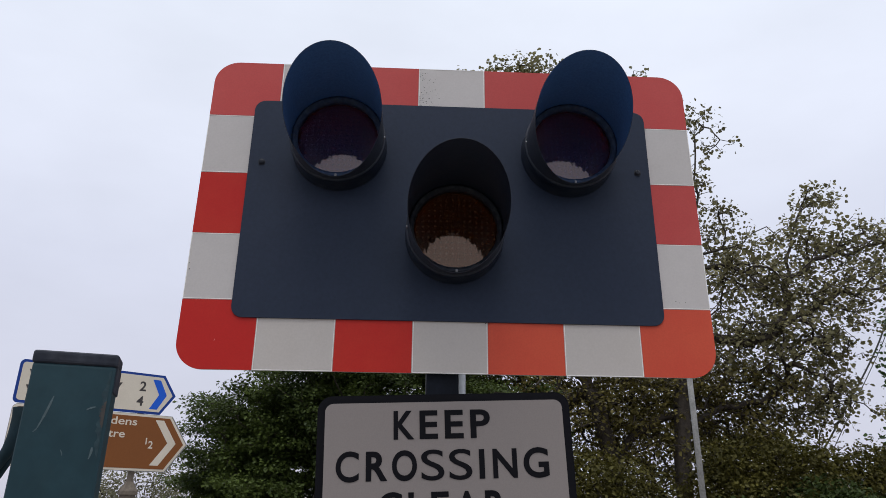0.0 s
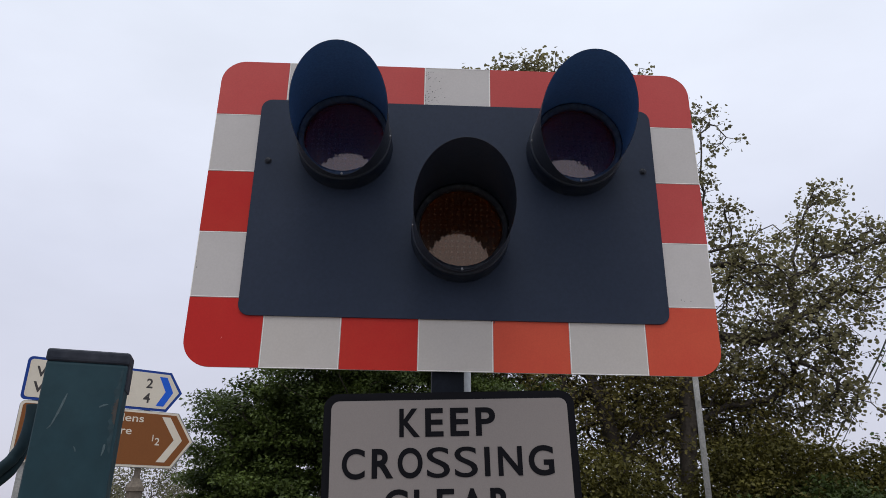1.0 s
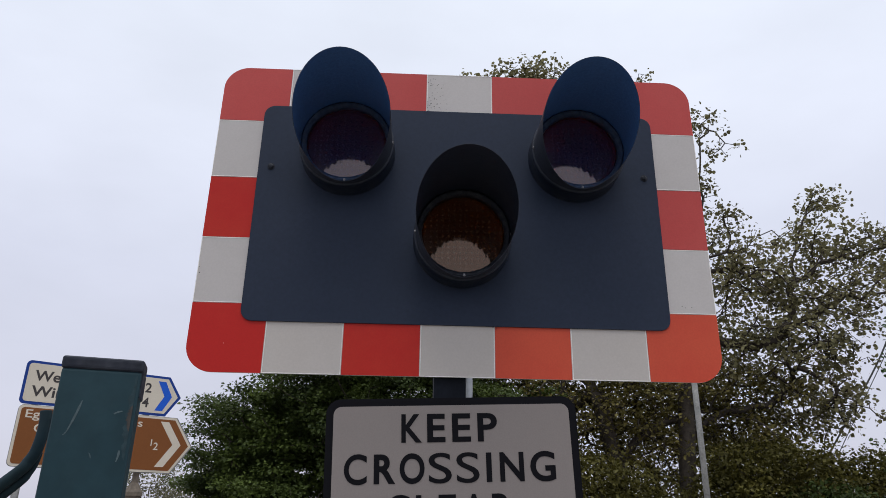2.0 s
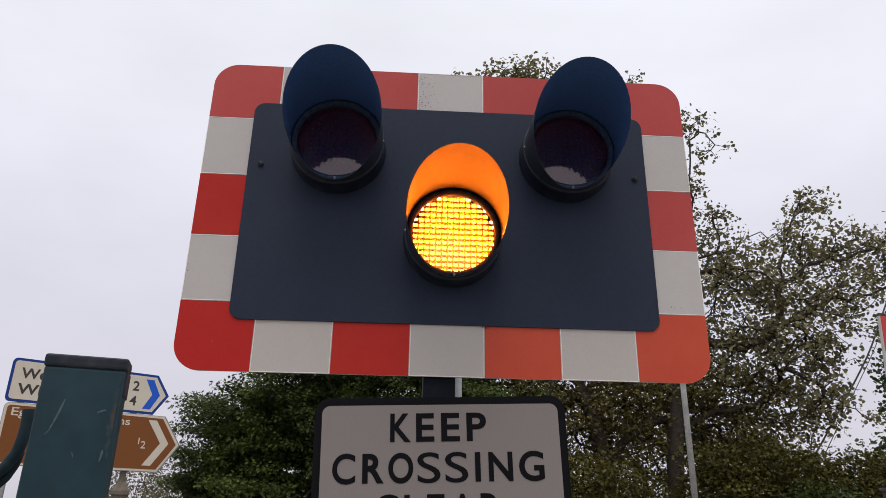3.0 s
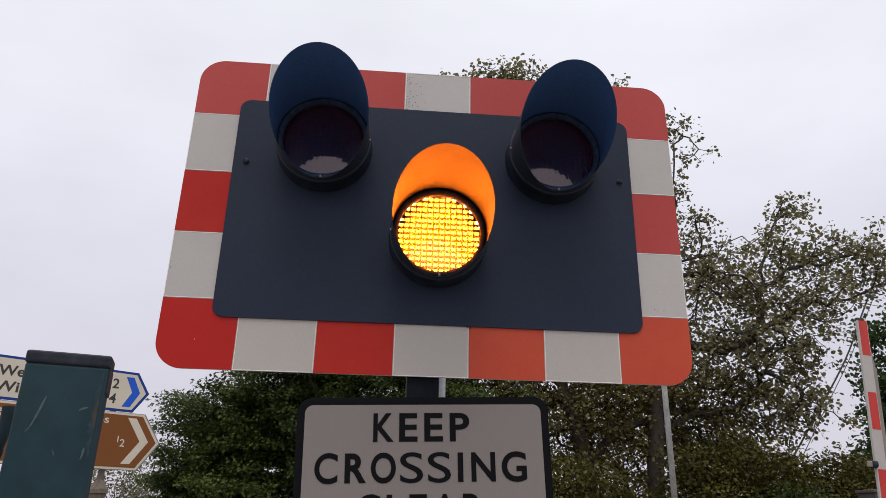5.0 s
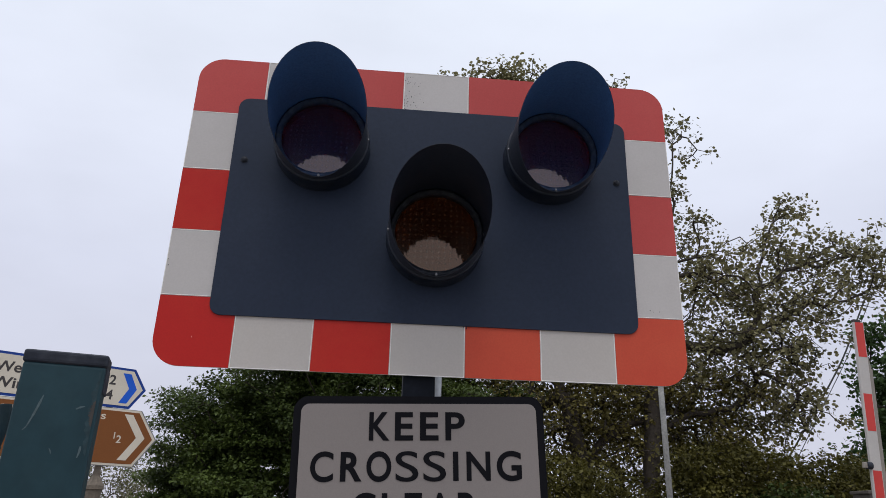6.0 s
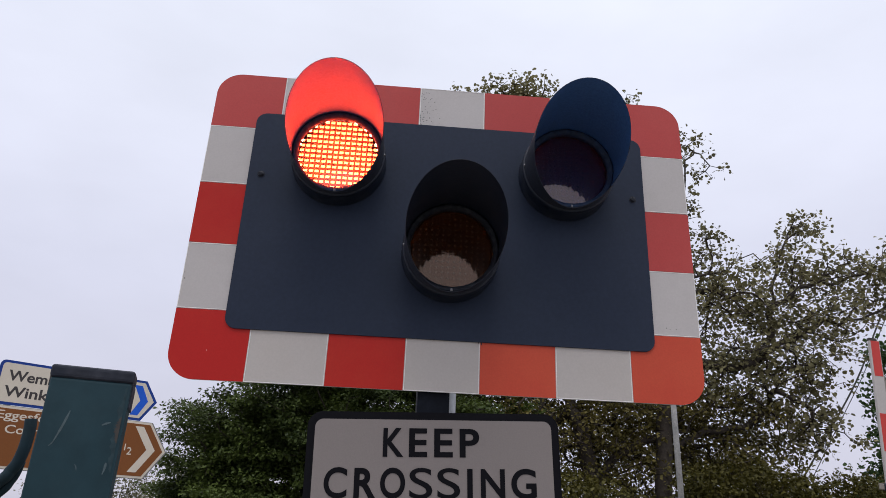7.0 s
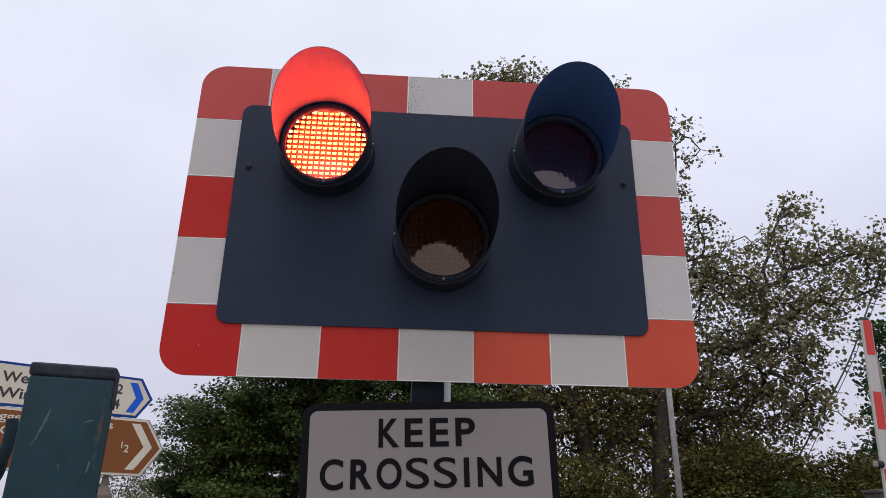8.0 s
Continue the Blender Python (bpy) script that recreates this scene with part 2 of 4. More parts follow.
M_BOOM_WHITE = material("white_boom_paint", (0.46, 0.43, 0.405), 0.45, vary=0.06, stain=5, stain_to=(0.36, 0.33, 0.30))
M_BOOM_GREY = material("grey_boom_aluminium", (0.25, 0.222, 0.19), 0.6, metal=0.0)
M_CABINET = material("dull_cabinet_paint", (0.105, 0.092, 0.082), 0.65, vary=0.15, grain=60, stain=4, stain_to=(0.07, 0.06, 0.052), stain_amount=0.6, spec=0.2)
M_CABLE = material("black_cable", (0.02, 0.02, 0.022), 0.6)
M_BARK = material("grey_brown_bark", (0.040, 0.031, 0.023), 0.9, vary=0.35, grain=14, stain=1.4, stain_to=(0.075, 0.060, 0.044), stain_amount=0.6, bump=0.6, depth=0.02)
M_STONE = material("weathered_post_stone", (0.13, 0.105, 0.080), 0.85, vary=0.25, grain=30)
M_LEAF_A = leaf_material("fresh_green_leaves", (0.010, 0.018, 0.008), (0.098, 0.134, 0.028))
M_LEAF_B = leaf_material("dull_green_leaves", (0.084, 0.078, 0.038), (0.27, 0.245, 0.122))
M_LEAF_F = leaf_material("brownish_green_leaves", (0.040, 0.034, 0.011), (0.200, 0.168, 0.048))
# Darkened version of the brownish green leaves; the missing shade is in the colour.
M_LEAF_G = leaf_material("shaded_bush_leaves", (0.021, 0.021, 0.006), (0.130, 0.116, 0.026))
M_LEAF_C = leaf_material("bright_bush_leaves", (0.009, 0.016, 0.005), (0.060, 0.088, 0.018))
M_LEAF_D = leaf_material("dark_ivy_leaves", (0.022, 0.050, 0.015), (0.08, 0.135, 0.042))
M_LEAF_E = leaf_material("far_tree_leaves", (0.08, 0.078, 0.050), (0.19, 0.18, 0.10))
M_GROUND = material("weathered_tarmac", (0.155, 0.140, 0.122), 0.9, vary=0.25, grain=90, stain=0.4, stain_to=(0.115, 0.105, 0.095), stain_amount=0.6, bump=0.4, depth=0.006)


# ---- mesh helpers ----
def mesh_of(name, bm, mat, smooth=False):
    me = bpy.data.meshes.new(name)
    bmesh.ops.recalc_face_normals(bm, faces=bm.faces[:])
    if smooth:
        for f in bm.faces:
            f.smooth = True
    bm.to_mesh(me)
    bm.free()
    me.materials.append(mat)
    return me


def part(name, bm, mat, parent, label="", at=None, smooth=False):
    ob = new(name, mesh_of(name, bm, mat, smooth))
    ob.parent = parent
    if at is not None:
        ob.matrix_basis = at
    return tagged(ob, label)


def thing(name, label, category, at=None, group="", kind=""):
    ob = new(name)
    if at is not None:
        ob.matrix_basis = at
    return tagged(ob, label, category, group, kind)


def box(bm, x0, x1, y0, y1, z0, z1, bevel=0.0, segs=2):
    vs = [bm.verts.new((x, y, z)) for x in (x0, x1) for y in (y0, y1) for z in (z0, z1)]
    fs = [bm.faces.new([vs[i] for i in q]) for q in ((0, 1, 3, 2), (4, 6, 7, 5), (0, 4, 5, 1), (2, 3, 7, 6), (0, 2, 6, 4), (1, 5, 7, 3))]
    if bevel:
        bmesh.ops.bevel(bm, geom=list({e for f in fs for e in f.edges}), offset=bevel, segments=segs, affect="EDGES", profile=0.6)
    return bm


def slab(bm, pts, y0, y1, bevel=0.0):
    """A flat plate: an outline of (x, z) points, from y0 (front) to y1 (back)."""
    front = [bm.verts.new((x, y0, z)) for x, z in pts]
    back = [bm.verts.new((x, y1, z)) for x, z in pts]
    f = bm.faces.new(front)
    bm.faces.new(back[::-1])
    for i in range(len(pts)):
        j = (i + 1) % len(pts)
        bm.faces.new((front[i], back[i], back[j], front[j]))
    if bevel:
        bmesh.ops.bevel(bm, geom=list(f.edges), offset=bevel, segments=2, affect="EDGES", profile=0.6)
    return bm


def round_rect(x0, x1, z0, z1, r, n=8, corners=(1, 1, 1, 1)):
    """Outline with corners rounded in the order: lower left, lower right, upper right, upper left."""
    pts = []
    for (cx, cz, sx, sz, a), on in zip(((x0, z0, 1, 1, 180), (x1, z0, -1, 1, 270), (x1, z1, -1, -1, 0), (x0, z1, 1, -1, 90)), corners):
        if not on:
            pts.append((cx, cz))
            continue
        for k in range(n + 1):
            t = radians(a + 90 * k / n)
            pts.append((cx + sx * r + r * math.cos(t), cz + sz * r + r * math.sin(t)))
    return pts


def ring(bm, profile, n=64):
    """A body turned round the y axis: profile of (radius, y)."""
    rows = []
    for r, y in profile:
        rows.append([bm.verts.new((r * math.sin(2 * math.pi * k / n), y, r * math.cos(2 * math.pi * k / n))) for k in range(n)])
    for a, b in zip(rows, rows[1:]):
        for k in range(n):
            bm.faces.new((a[k], a[(k + 1) % n], b[(k + 1) % n], b[k]))
    return rows


def tube(bm, pts, radii, n=10, caps=True):
    pts = [Vector(p) for p in pts]
    if not hasattr(radii, "__len__"):
        radii = [radii] * len(pts)
    rows, side = [], None
    for i, p in enumerate(pts):
        d = (pts[min(i + 1, len(pts) - 1)] - pts[max(i - 1, 0)]).normalized()
        side = d.orthogonal().normalized() if side is None else (side - d * side.dot(d)).normalized()
        up = d.cross(side)
        rows.append([bm.verts.new(p + radii[i] * (side * math.cos(2 * math.pi * k / n) + up * math.sin(2 * math.pi * k / n))) for k in range(n)])
    for a, b in zip(rows, rows[1:]):
        for k in range(n):
            bm.faces.new((a[k], a[(k + 1) % n], b[(k + 1) % n], b[k]))
    if caps:
        bm.faces.new(rows[0][::-1])
        bm.faces.new(rows[-1])
    return bm


def smooth_line(pts, n=8):
    """Points along a smooth curve through pts."""
    pts = [Vector(p) for p in pts]
    res = []
    for i in range(len(pts) - 1):
        p0, p1, p2, p3 = pts[max(i - 1, 0)], pts[i], pts[i + 1], pts[min(i + 2, len(pts) - 1)]
        for k in range(n):
            t = k / n
            res.append(0.5 * ((2 * p1) + (p2 - p0) * t + (2 * p0 - 5 * p1 + 4 * p2 - p3) * t * t + (3 * p1 - p0 - 3 * p2 + p3) * t ** 3))
    return res + [pts[-1]]


def lettering(words, x, z, height, mat, parent, y, width=None, bold=0.0, name="lettering", align="LEFT", thick=0.0008, space=1.0, foot_at_zero=False):
    """Flat raised letters; x, z: the foot of the first capital, or the middle of the line; height: of a capital."""
    cu = bpy.data.curves.new(name, "FONT")
    cu.body, cu.size, cu.extrude, cu.offset, cu.resolution_u = words, 1.0, 0.0, bold, 6
    cu.space_character = space
    tmp = new("letters_draft", cu)
    bpy.context.view_layer.update()
    me = bpy.data.meshes.new_from_object(tmp.evaluated_get(bpy.context.evaluated_depsgraph_get()))
    bpy.data.objects.remove(tmp)
    co = np.zeros(len(me.vertices) * 3)
    me.vertices.foreach_get("co", co)
    co = co.reshape(-1, 3)
    s = height / 0.729
    sx = s if width is None else width / (co[:, 0].max() - co[:, 0].min())
    mid = (co[:, 0].max() + co[:, 0].min()) / 2 if align == "CENTER" else co[:, 0].min()
    if foot_at_zero:
        co[:, 1] -= co[:, 1].min()
        s = height / co[:, 1].max()
    flat = np.stack([x + (co[:, 0] - mid) * sx, np.full(len(co), y), z + co[:, 1] * s], 1)
    me.vertices.foreach_set("co", flat.ravel())
    me.update()
    bm = bmesh.new()
    bm.from_mesh(me)
    bpy.data.meshes.remove(me)
    # one mesh for each letter: outlines that stand over one another (the dot of an i) belong together
    spans, todo = [], set(bm.faces)
    while todo:
        group, edge = [], [todo.pop()]
        while edge:
            f = edge.pop()
            group.append(f)
            for v in f.verts:
                for g in v.link_faces:
                    if g in todo:
                        todo.remove(g)
                        edge.append(g)
        xs = [v.co.x for f in group for v in f.verts]
        a, b = min(xs), max(xs)
        for sp in spans:
            if min(b, sp[1]) - max(a, sp[0]) > 0.5 * min(b - a, sp[1] - sp[0]):
                sp[0], sp[1] = min(a, sp[0]), max(b, sp[1])
                sp[2].extend(group)
                break
        else:
            spans.append([a, b, group])
    for a, b, group in sorted(spans, key=lambda sp: sp[0]):
        one, seen = bmesh.new(), {}
        for f in group:
            for v in f.verts:
                if v not in seen:
                    seen[v] = one.verts.new(v.co)
            one.faces.new([seen[v] for v in f.verts])
        got = bmesh.ops.extrude_face_region(one, geom=one.faces[:])
        bmesh.ops.translate(one, verts=[v for v in got["geom"] if isinstance(v, bmesh.types.BMVert)], vec=(0, -thick, 0))
        part("letter", one, mat, parent)
    bm.free()


# ---- ground ----
def ground():
    bm = bmesh.new()
    edge = [-400, -120, -40, -15, -6, 0, 6, 15, 40, 120, 400]
    grid = [[bm.verts.new((x, y, 0.25 * noise.noise((x * 0.03, y * 0.03, 0)) if abs(x) + abs(y) > 45 else -0.01)) for x in edge] for y in edge]
    for a, b in zip(grid, grid[1:]):
        for k in range(len(edge) - 1):
            bm.faces.new((a[k], a[k + 1], b[k + 1], b[k]))
    tagged(new("ground", mesh_of("ground", bm, M_GROUND)), "flat weathered grey tarmac reaching away under the trees", "ground", kind="structure")


ground()

# ---- the crossing signal ----
LENS_R, CELLS = 0.0965, 14
PITCH = 2 * LENS_R / CELLS
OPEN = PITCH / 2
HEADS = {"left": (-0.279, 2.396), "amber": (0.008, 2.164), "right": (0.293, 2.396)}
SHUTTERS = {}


def stripes(board):
    """Red and white sheets round the rim; the dark panel lies over their inner ends."""
    xs, zs = [-0.613, -0.440, -0.2625, -0.086, 0.086, 0.2625, 0.441, 0.613], [1.838, 1.999, 2.162, 2.3225, 2.484, 2.643]
    g, y0, y1 = 0.0007, -0.0012, 0.0
    def sheet(pts, red):
        bm = bmesh.new()
        slab(bm, pts, y0, y1)
        mx, mz = sum(p[0] for p in pts) / len(pts), sum(p[1] for p in pts) / len(pts)
        paint = M_RED_PALE if mz > 2.3 or (mx > 0.4 and mz > 2.1) else M_RED_ORANGE if mx > 0.1 else M_RED
        part("red_stripe" if red else "white_stripe", bm, paint if red else M_WHITE_WARM if mz < 2 else M_WHITE, board)
        if not red:
            x0, x1, z0, z1 = min(p[0] for p in pts), max(p[0] for p in pts), min(p[1] for p in pts), max(p[1] for p in pts)
            bm = bmesh.new()
            for a, b, c, d in ((x0, x1, z0, z0 + 0.0016), (x0, x1, z1 - 0.0016, z1), (x0, x0 + 0.0016, z0 + 0.0016, z1 - 0.0016), (x1 - 0.0016, x1, z0 + 0.0016, z1 - 0.0016)):
                box(bm, a, b, y0 - 0.0005, y0, c, d)
            part("sealed_edge", bm, M_EDGE, board, "bright sealed edge of a white stripe")
    for row, (za, zb) in enumerate(((zs[0], 1.985), (2.50, zs[5]))):
        for i in range(1, 6):
            sheet(round_rect(xs[i] + g, xs[i + 1] - g, za, zb, 0.001, 1, (0, 0, 0, 0)), i % 2 == 0)
    for xa, xb in ((xs[0], -0.47), (0.47, xs[7])):
        for i in range(1, 4):
            sheet(round_rect(xa, xb, zs[i] + g, zs[i + 1] - g, 0.001, 1, (0, 0, 0, 0)), i % 2 == 0)
    r = 0.062
    for sx in (-1, 1):
        for low in (1, 0):
            xa, xb = (xs[0], xs[1] - g) if sx < 0 else (xs[6] + g, xs[7])
            za, zb = (zs[0], zs[1] - g) if low else (zs[4] + g, zs[5])
            c = [0, 0, 0, 0]
            c[(0 if sx < 0 else 1) if low else (3 if sx < 0 else 2)] = 1
            sheet(round_rect(xa, xb, za, zb, r, 10, c), True)


def slotted_screw(parent, x, y, z, r, mat, turn=0.0):
    bm = bmesh.new()
    ring(bm, [(r * 1.35, y), (r * 1.35, y - r * 0.18), (r, y - r * 0.2), (r * 0.96, y - r * 0.55), (r * 0.6, y - r * 0.75), (0.0004, y - r * 0.8)], 16)
    box(bm, -r * 0.9, r * 0.9, y - r * 0.9, y - r * 0.5, -r * 0.12, r * 0.12)
    return part("screw", bm, mat, parent, at=pose(x, 0, z, 0, turn, 0), smooth=False)


def lens_mesh():
    """Moulded face: a grid of small domes on a shallow convex disc."""
    bm = bmesh.new()
    per, n = 6, CELLS * 6
    vs = {}
    for i in range(n + 1):
        for k in range(n + 1):
            x, z = (i / n * 2 - 1), (k / n * 2 - 1)
            d = math.hypot(x, z)
            if d > 1.03:
                continue
            if d > 1:
                x, z = x / d, z / d
            u, v = (i % per) / per - 0.5, (k % per) / per - 0.5
            flute, dome = max(0.0, 1 - abs(2 * u) ** 2.2), max(0.0, 1 - abs(2 * v) ** 2.2)
            y = 0.062 * z * LENS_R + 0.85 * (x * LENS_R) ** 2 - 0.00011 * flute - 0.000025 * dome
            vs[i, k] = bm.verts.new((x * LENS_R, y, z * LENS_R))
    for i in range(n):
        for k in range(n):
            q = [vs.get(p) for p in ((i, k), (i + 1, k), (i + 1, k + 1), (i, k + 1))]
            if all(q):
                bm.faces.new(q)
    return bm


def cells():
    for i in range(CELLS):
        for k in range(CELLS):
            x, z = (i + 0.5 - CELLS / 2) * PITCH, (k + 0.5 - CELLS / 2) * PITCH
            if math.hypot(x, z) < LENS_R + 0.0015:
                yield x, z


def lamp_panel_mesh():
    bm = bmesh.new()
    w, h = PITCH * 0.335, PITCH * 0.232
    for x, z in cells():
        bm.faces.new([bm.verts.new((x + a * w, 0, z + b * h)) for a, b in ((-1, -1), (1, -1), (1, 1), (-1, 1))])
    return bm


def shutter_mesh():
    """An added round plate with one window for each lamp; moved down by half a pitch it covers them all."""
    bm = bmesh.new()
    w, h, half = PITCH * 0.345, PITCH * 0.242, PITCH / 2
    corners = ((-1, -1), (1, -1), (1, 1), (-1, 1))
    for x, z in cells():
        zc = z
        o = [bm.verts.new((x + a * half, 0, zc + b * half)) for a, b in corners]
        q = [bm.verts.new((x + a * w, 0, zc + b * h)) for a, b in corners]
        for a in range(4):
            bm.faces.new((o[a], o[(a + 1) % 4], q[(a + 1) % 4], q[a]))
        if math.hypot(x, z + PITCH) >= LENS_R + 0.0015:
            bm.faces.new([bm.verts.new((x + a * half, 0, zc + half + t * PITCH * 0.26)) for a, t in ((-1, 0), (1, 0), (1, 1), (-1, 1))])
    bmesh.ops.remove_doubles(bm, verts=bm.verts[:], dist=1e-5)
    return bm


def hood_mesh():
    """A long cowl: a tube cut off on the slant, deep above the lens and short below it."""
    bm = bmesh.new()
    n, m = 72, 14
    tip, lip, r0 = -0.287, -0.073, -0.045
    outer, inner = [], []
    for k in range(n):
        a = 2 * math.pi * k / n
        f = (1 + math.cos(a)) / 2
        end = lip + (tip - lip) * (f ** 0.84)
        for rows, rad in ((outer, 0.1118), (inner, 0.1109)):
            rows.append([bm.verts.new((rad * math.sin(a), r0 + (end - r0) * j / m, rad * math.cos(a))) for j in range(m + 1)])
    for k in range(n):
        q = (k + 1) % n
        for j in range(m):
            bm.faces.new((outer[k][j], outer[q][j], outer[q][j + 1], outer[k][j + 1]))
            bm.faces.new((inner[k][j], inner[k][j + 1], inner[q][j + 1], inner[q][j])).material_index = 1
    # the cut edge has corners of its own, so that it stays crisp
    rim = [(bm.verts.new(outer[k][m].co), bm.verts.new(inner[k][m].co)) for k in range(n)]
    for k in range(n):
        q = (k + 1) % n
        bm.faces.new((rim[k][0], rim[q][0], rim[q][1], rim[k][1]))
    return bm


def lamp_unit(signal, where, tint, body, glow, label):
    x, z = HEADS[where]
    bm = bmesh.new()
    ring(bm, [(0.1175, -0.004), (0.1175, -0.008), (0.1165, -0.011), (0.1155, -0.016), (0.1150, -0.030), (0.1152, -0.048), (0.1160, -0.050), (0.1160, -0.057),
              (0.1150, -0.059), (0.1125, -0.061), (0.1065, -0.061), (0.1065, -0.05), (0.1065, 0.05), (0.001, 0.05)])
    unit = part("lamp_unit", bm, M_BODY, signal, label, pose(x, 0, z), True)
    bm = bmesh.new()
    ring(bm, [(0.1090, -0.058), (0.1092, -0.0705), (0.1040, -0.0715), (0.1010, -0.068), (0.0970, -0.0665), (0.0970, -0.0505), (0.107, -0.0505)])
    part("lens_bezel", bm, M_GASKET_DARK if where == "amber" else M_GASKET, unit, "worn black rubber ring round the lens", smooth=True)
    hood = part("hood", hood_mesh(), M_HOOD_OUT, unit, "black slant-cut hood over the lens", smooth=True)
    hood.data.materials.append(M_HOOD_DARK if where == "amber" else M_HOOD)
    part("lens", lens_mesh(), lens_material("lens_" + where, tint, body, *((0.10, 0.5) if where == "amber" else (0.42, 0.75))), unit, smooth=True, at=pose(0, -0.0588, 0), label="ribbed tinted plastic lens")
    part("lamp_panel", lamp_panel_mesh(), glow, unit, at=pose(0, -0.05005, 0), label="grid of small signal lamps")
    bm = bmesh.new()
    ring(bm, [(0.1055, -0.0499), (0.1055, -0.0488), (0.001, -0.0488), (0.001, -0.0499), (0.1055, -0.0499)], 48)
    part("carrier", bm, M_MASK, unit, "matt black plate that carries the lamps")
    # Added, unseen plate: sliding it blocks or frees the lamps' light.
    SHUTTERS[where] = part("shutter", shutter_mesh(), M_MASK, unit, at=pose(0, -0.05011, -OPEN), label="added unseen pierced plate that switches the lamps")
    for a in (90, 270):
        s, c = math.sin(radians(a)), math.cos(radians(a))
        bm = bmesh.new()
        tube(bm, [(s * 0.109, -0.066, c * 0.109), (s * 0.1145, -0.066, c * 0.1145), (s * 0.1152, -0.066, c * 0.1152)], [0.0032, 0.0032, 0.002], 10)
        part("screw", bm, M_SCREW, unit)
    slotted_screw(unit, 0.002, -0.0705, -0.1055, 0.0026, M_SCREW, 40)


def crossing_signal():
    s = thing("level_crossing_signal", "level crossing signal, three hooded lamps on red and white rimmed board", "crossing signal")
    bm = bmesh.new()
    slab(bm, round_rect(-0.613, 0.613, 1.838, 2.643, 0.062, 10), 0.0, 0.005)
    board = part("backing_board", bm, M_BACK, s)
    stripes(board)
    bm = bmesh.new()
    slab(bm, round_rect(-0.5, 0.5, 1.957, 2.5275, 0.026, 8), -0.0055, -0.0012, 0.0008)
    part("dark_panel", bm, M_PANEL, board, "dark blue-grey panel with rounded corners")
    for x, t in ((-0.4685, 25), (0.470, 80)):
        slotted_screw(board, x, -0.0055, 2.352, 0.0068, M_SCREW_DARK, t)
    bm = bmesh.new()
    rnd = random.Random(4)
    for _ in range(60):
        x, z = -0.083 + abs(rnd.gauss(0, 0.02)), 2.53 + rnd.random() ** 1.5 * 0.1
        if x < 0.08:
            ring_r = 0.0006 + 0.0011 * rnd.random()
            vs = [bm.verts.new((x + ring_r * (0.7 + 0.6 * rnd.random()) * math.cos(a), -0.0016, z + ring_r * (0.7 + 0.6 * rnd.random()) * math.sin(a))) for a in (0, 1.2, 2.4, 3.6, 4.9)]
            bm.faces.new(vs)
    part("lichen_specks", bm, M_SPECK, board, "dark specks of dirt on a white stripe")
    for x, z, d in ((0.533, 2.018, 0.0014), (0.541, 2.0145, 0.0010), (0.556, 2.0155, 0.0012), (-0.607, 2.07, 0.0016), (-0.609, 2.085, 0.0012)):
        bm = bmesh.new()
        bm.faces.new([bm.verts.new((x + d * math.cos(a), -0.0016, z + d * (1.3 if a < 3 else 0.8) * math.sin(a))) for a in (0, 1.1, 2.3, 3.5, 4.8)])
        part("dirt_speck", bm, M_SPECK, board, "small dark speck on a white stripe")
    bm = bmesh.new()
    bm.faces.new([bm.verts.new((x, -0.0016, z)) for x, z in ((-0.5300, 1.9030), (-0.5294, 1.9024), (-0.5290, 1.9052), (-0.5297, 1.9062))])
    part("nick", bm, M_EDGE, board, "pale nick in the red corner")
    bm = bmesh.new()
    tube(bm, smooth_line([(0.081, -0.006, 1.9535), (0.084, -0.009, 1.9560), (0.088, -0.010, 1.9545), (0.0885, -0.008, 1.9495)], 5), 0.0009, 8)
    part("wire_clip", bm, M_SCREW_DARK, board, "small bent wire clip")
    red, amber = (0.95, 0.080, 0.038), (1.0, 0.180, 0.0085)
    g_red, g_amber = glow_material("red_lamps", (1.0, 0.50, 0.26), 125.0), glow_material("amber_lamps", (1.0, 0.95, 0.90), 84.0)
    # The bluish body of the red lenses has veiling glare painted in.
    lamp_unit(s, "left", red, (0.020, 0.020, 0.068), g_red, "hooded red flashing lamp unit")
    lamp_unit(s, "right", red, (0.020, 0.020, 0.068), g_red, "hooded red flashing lamp unit")
    lamp_unit(s, "amber", amber, (0.088, 0.037, 0.016), g_amber, "hooded amber lamp unit")
    bm = bmesh.new()
    box(bm, -0.053, 0.021, 0.012, 0.075, 0.0, 2.60, 0.006)
    part("mast", bm, M_MAST, s, "black painted steel mast")
    bm = bmesh.new()
    tube(bm, [(0.012, 0.115, 0.0), (0.012, 0.115, 2.55)], 0.032, 20)
    part("support_pole", bm, M_POLE, s, "grey galvanised pole behind the mast", smooth=True)
    bm = bmesh.new()
    box(bm, -0.36, 0.36, 0.006, 0.05, 2.02, 2.56, 0.01)
    part("rear_case", bm, M_BODY, s, "black case behind the board")


crossing_signal()


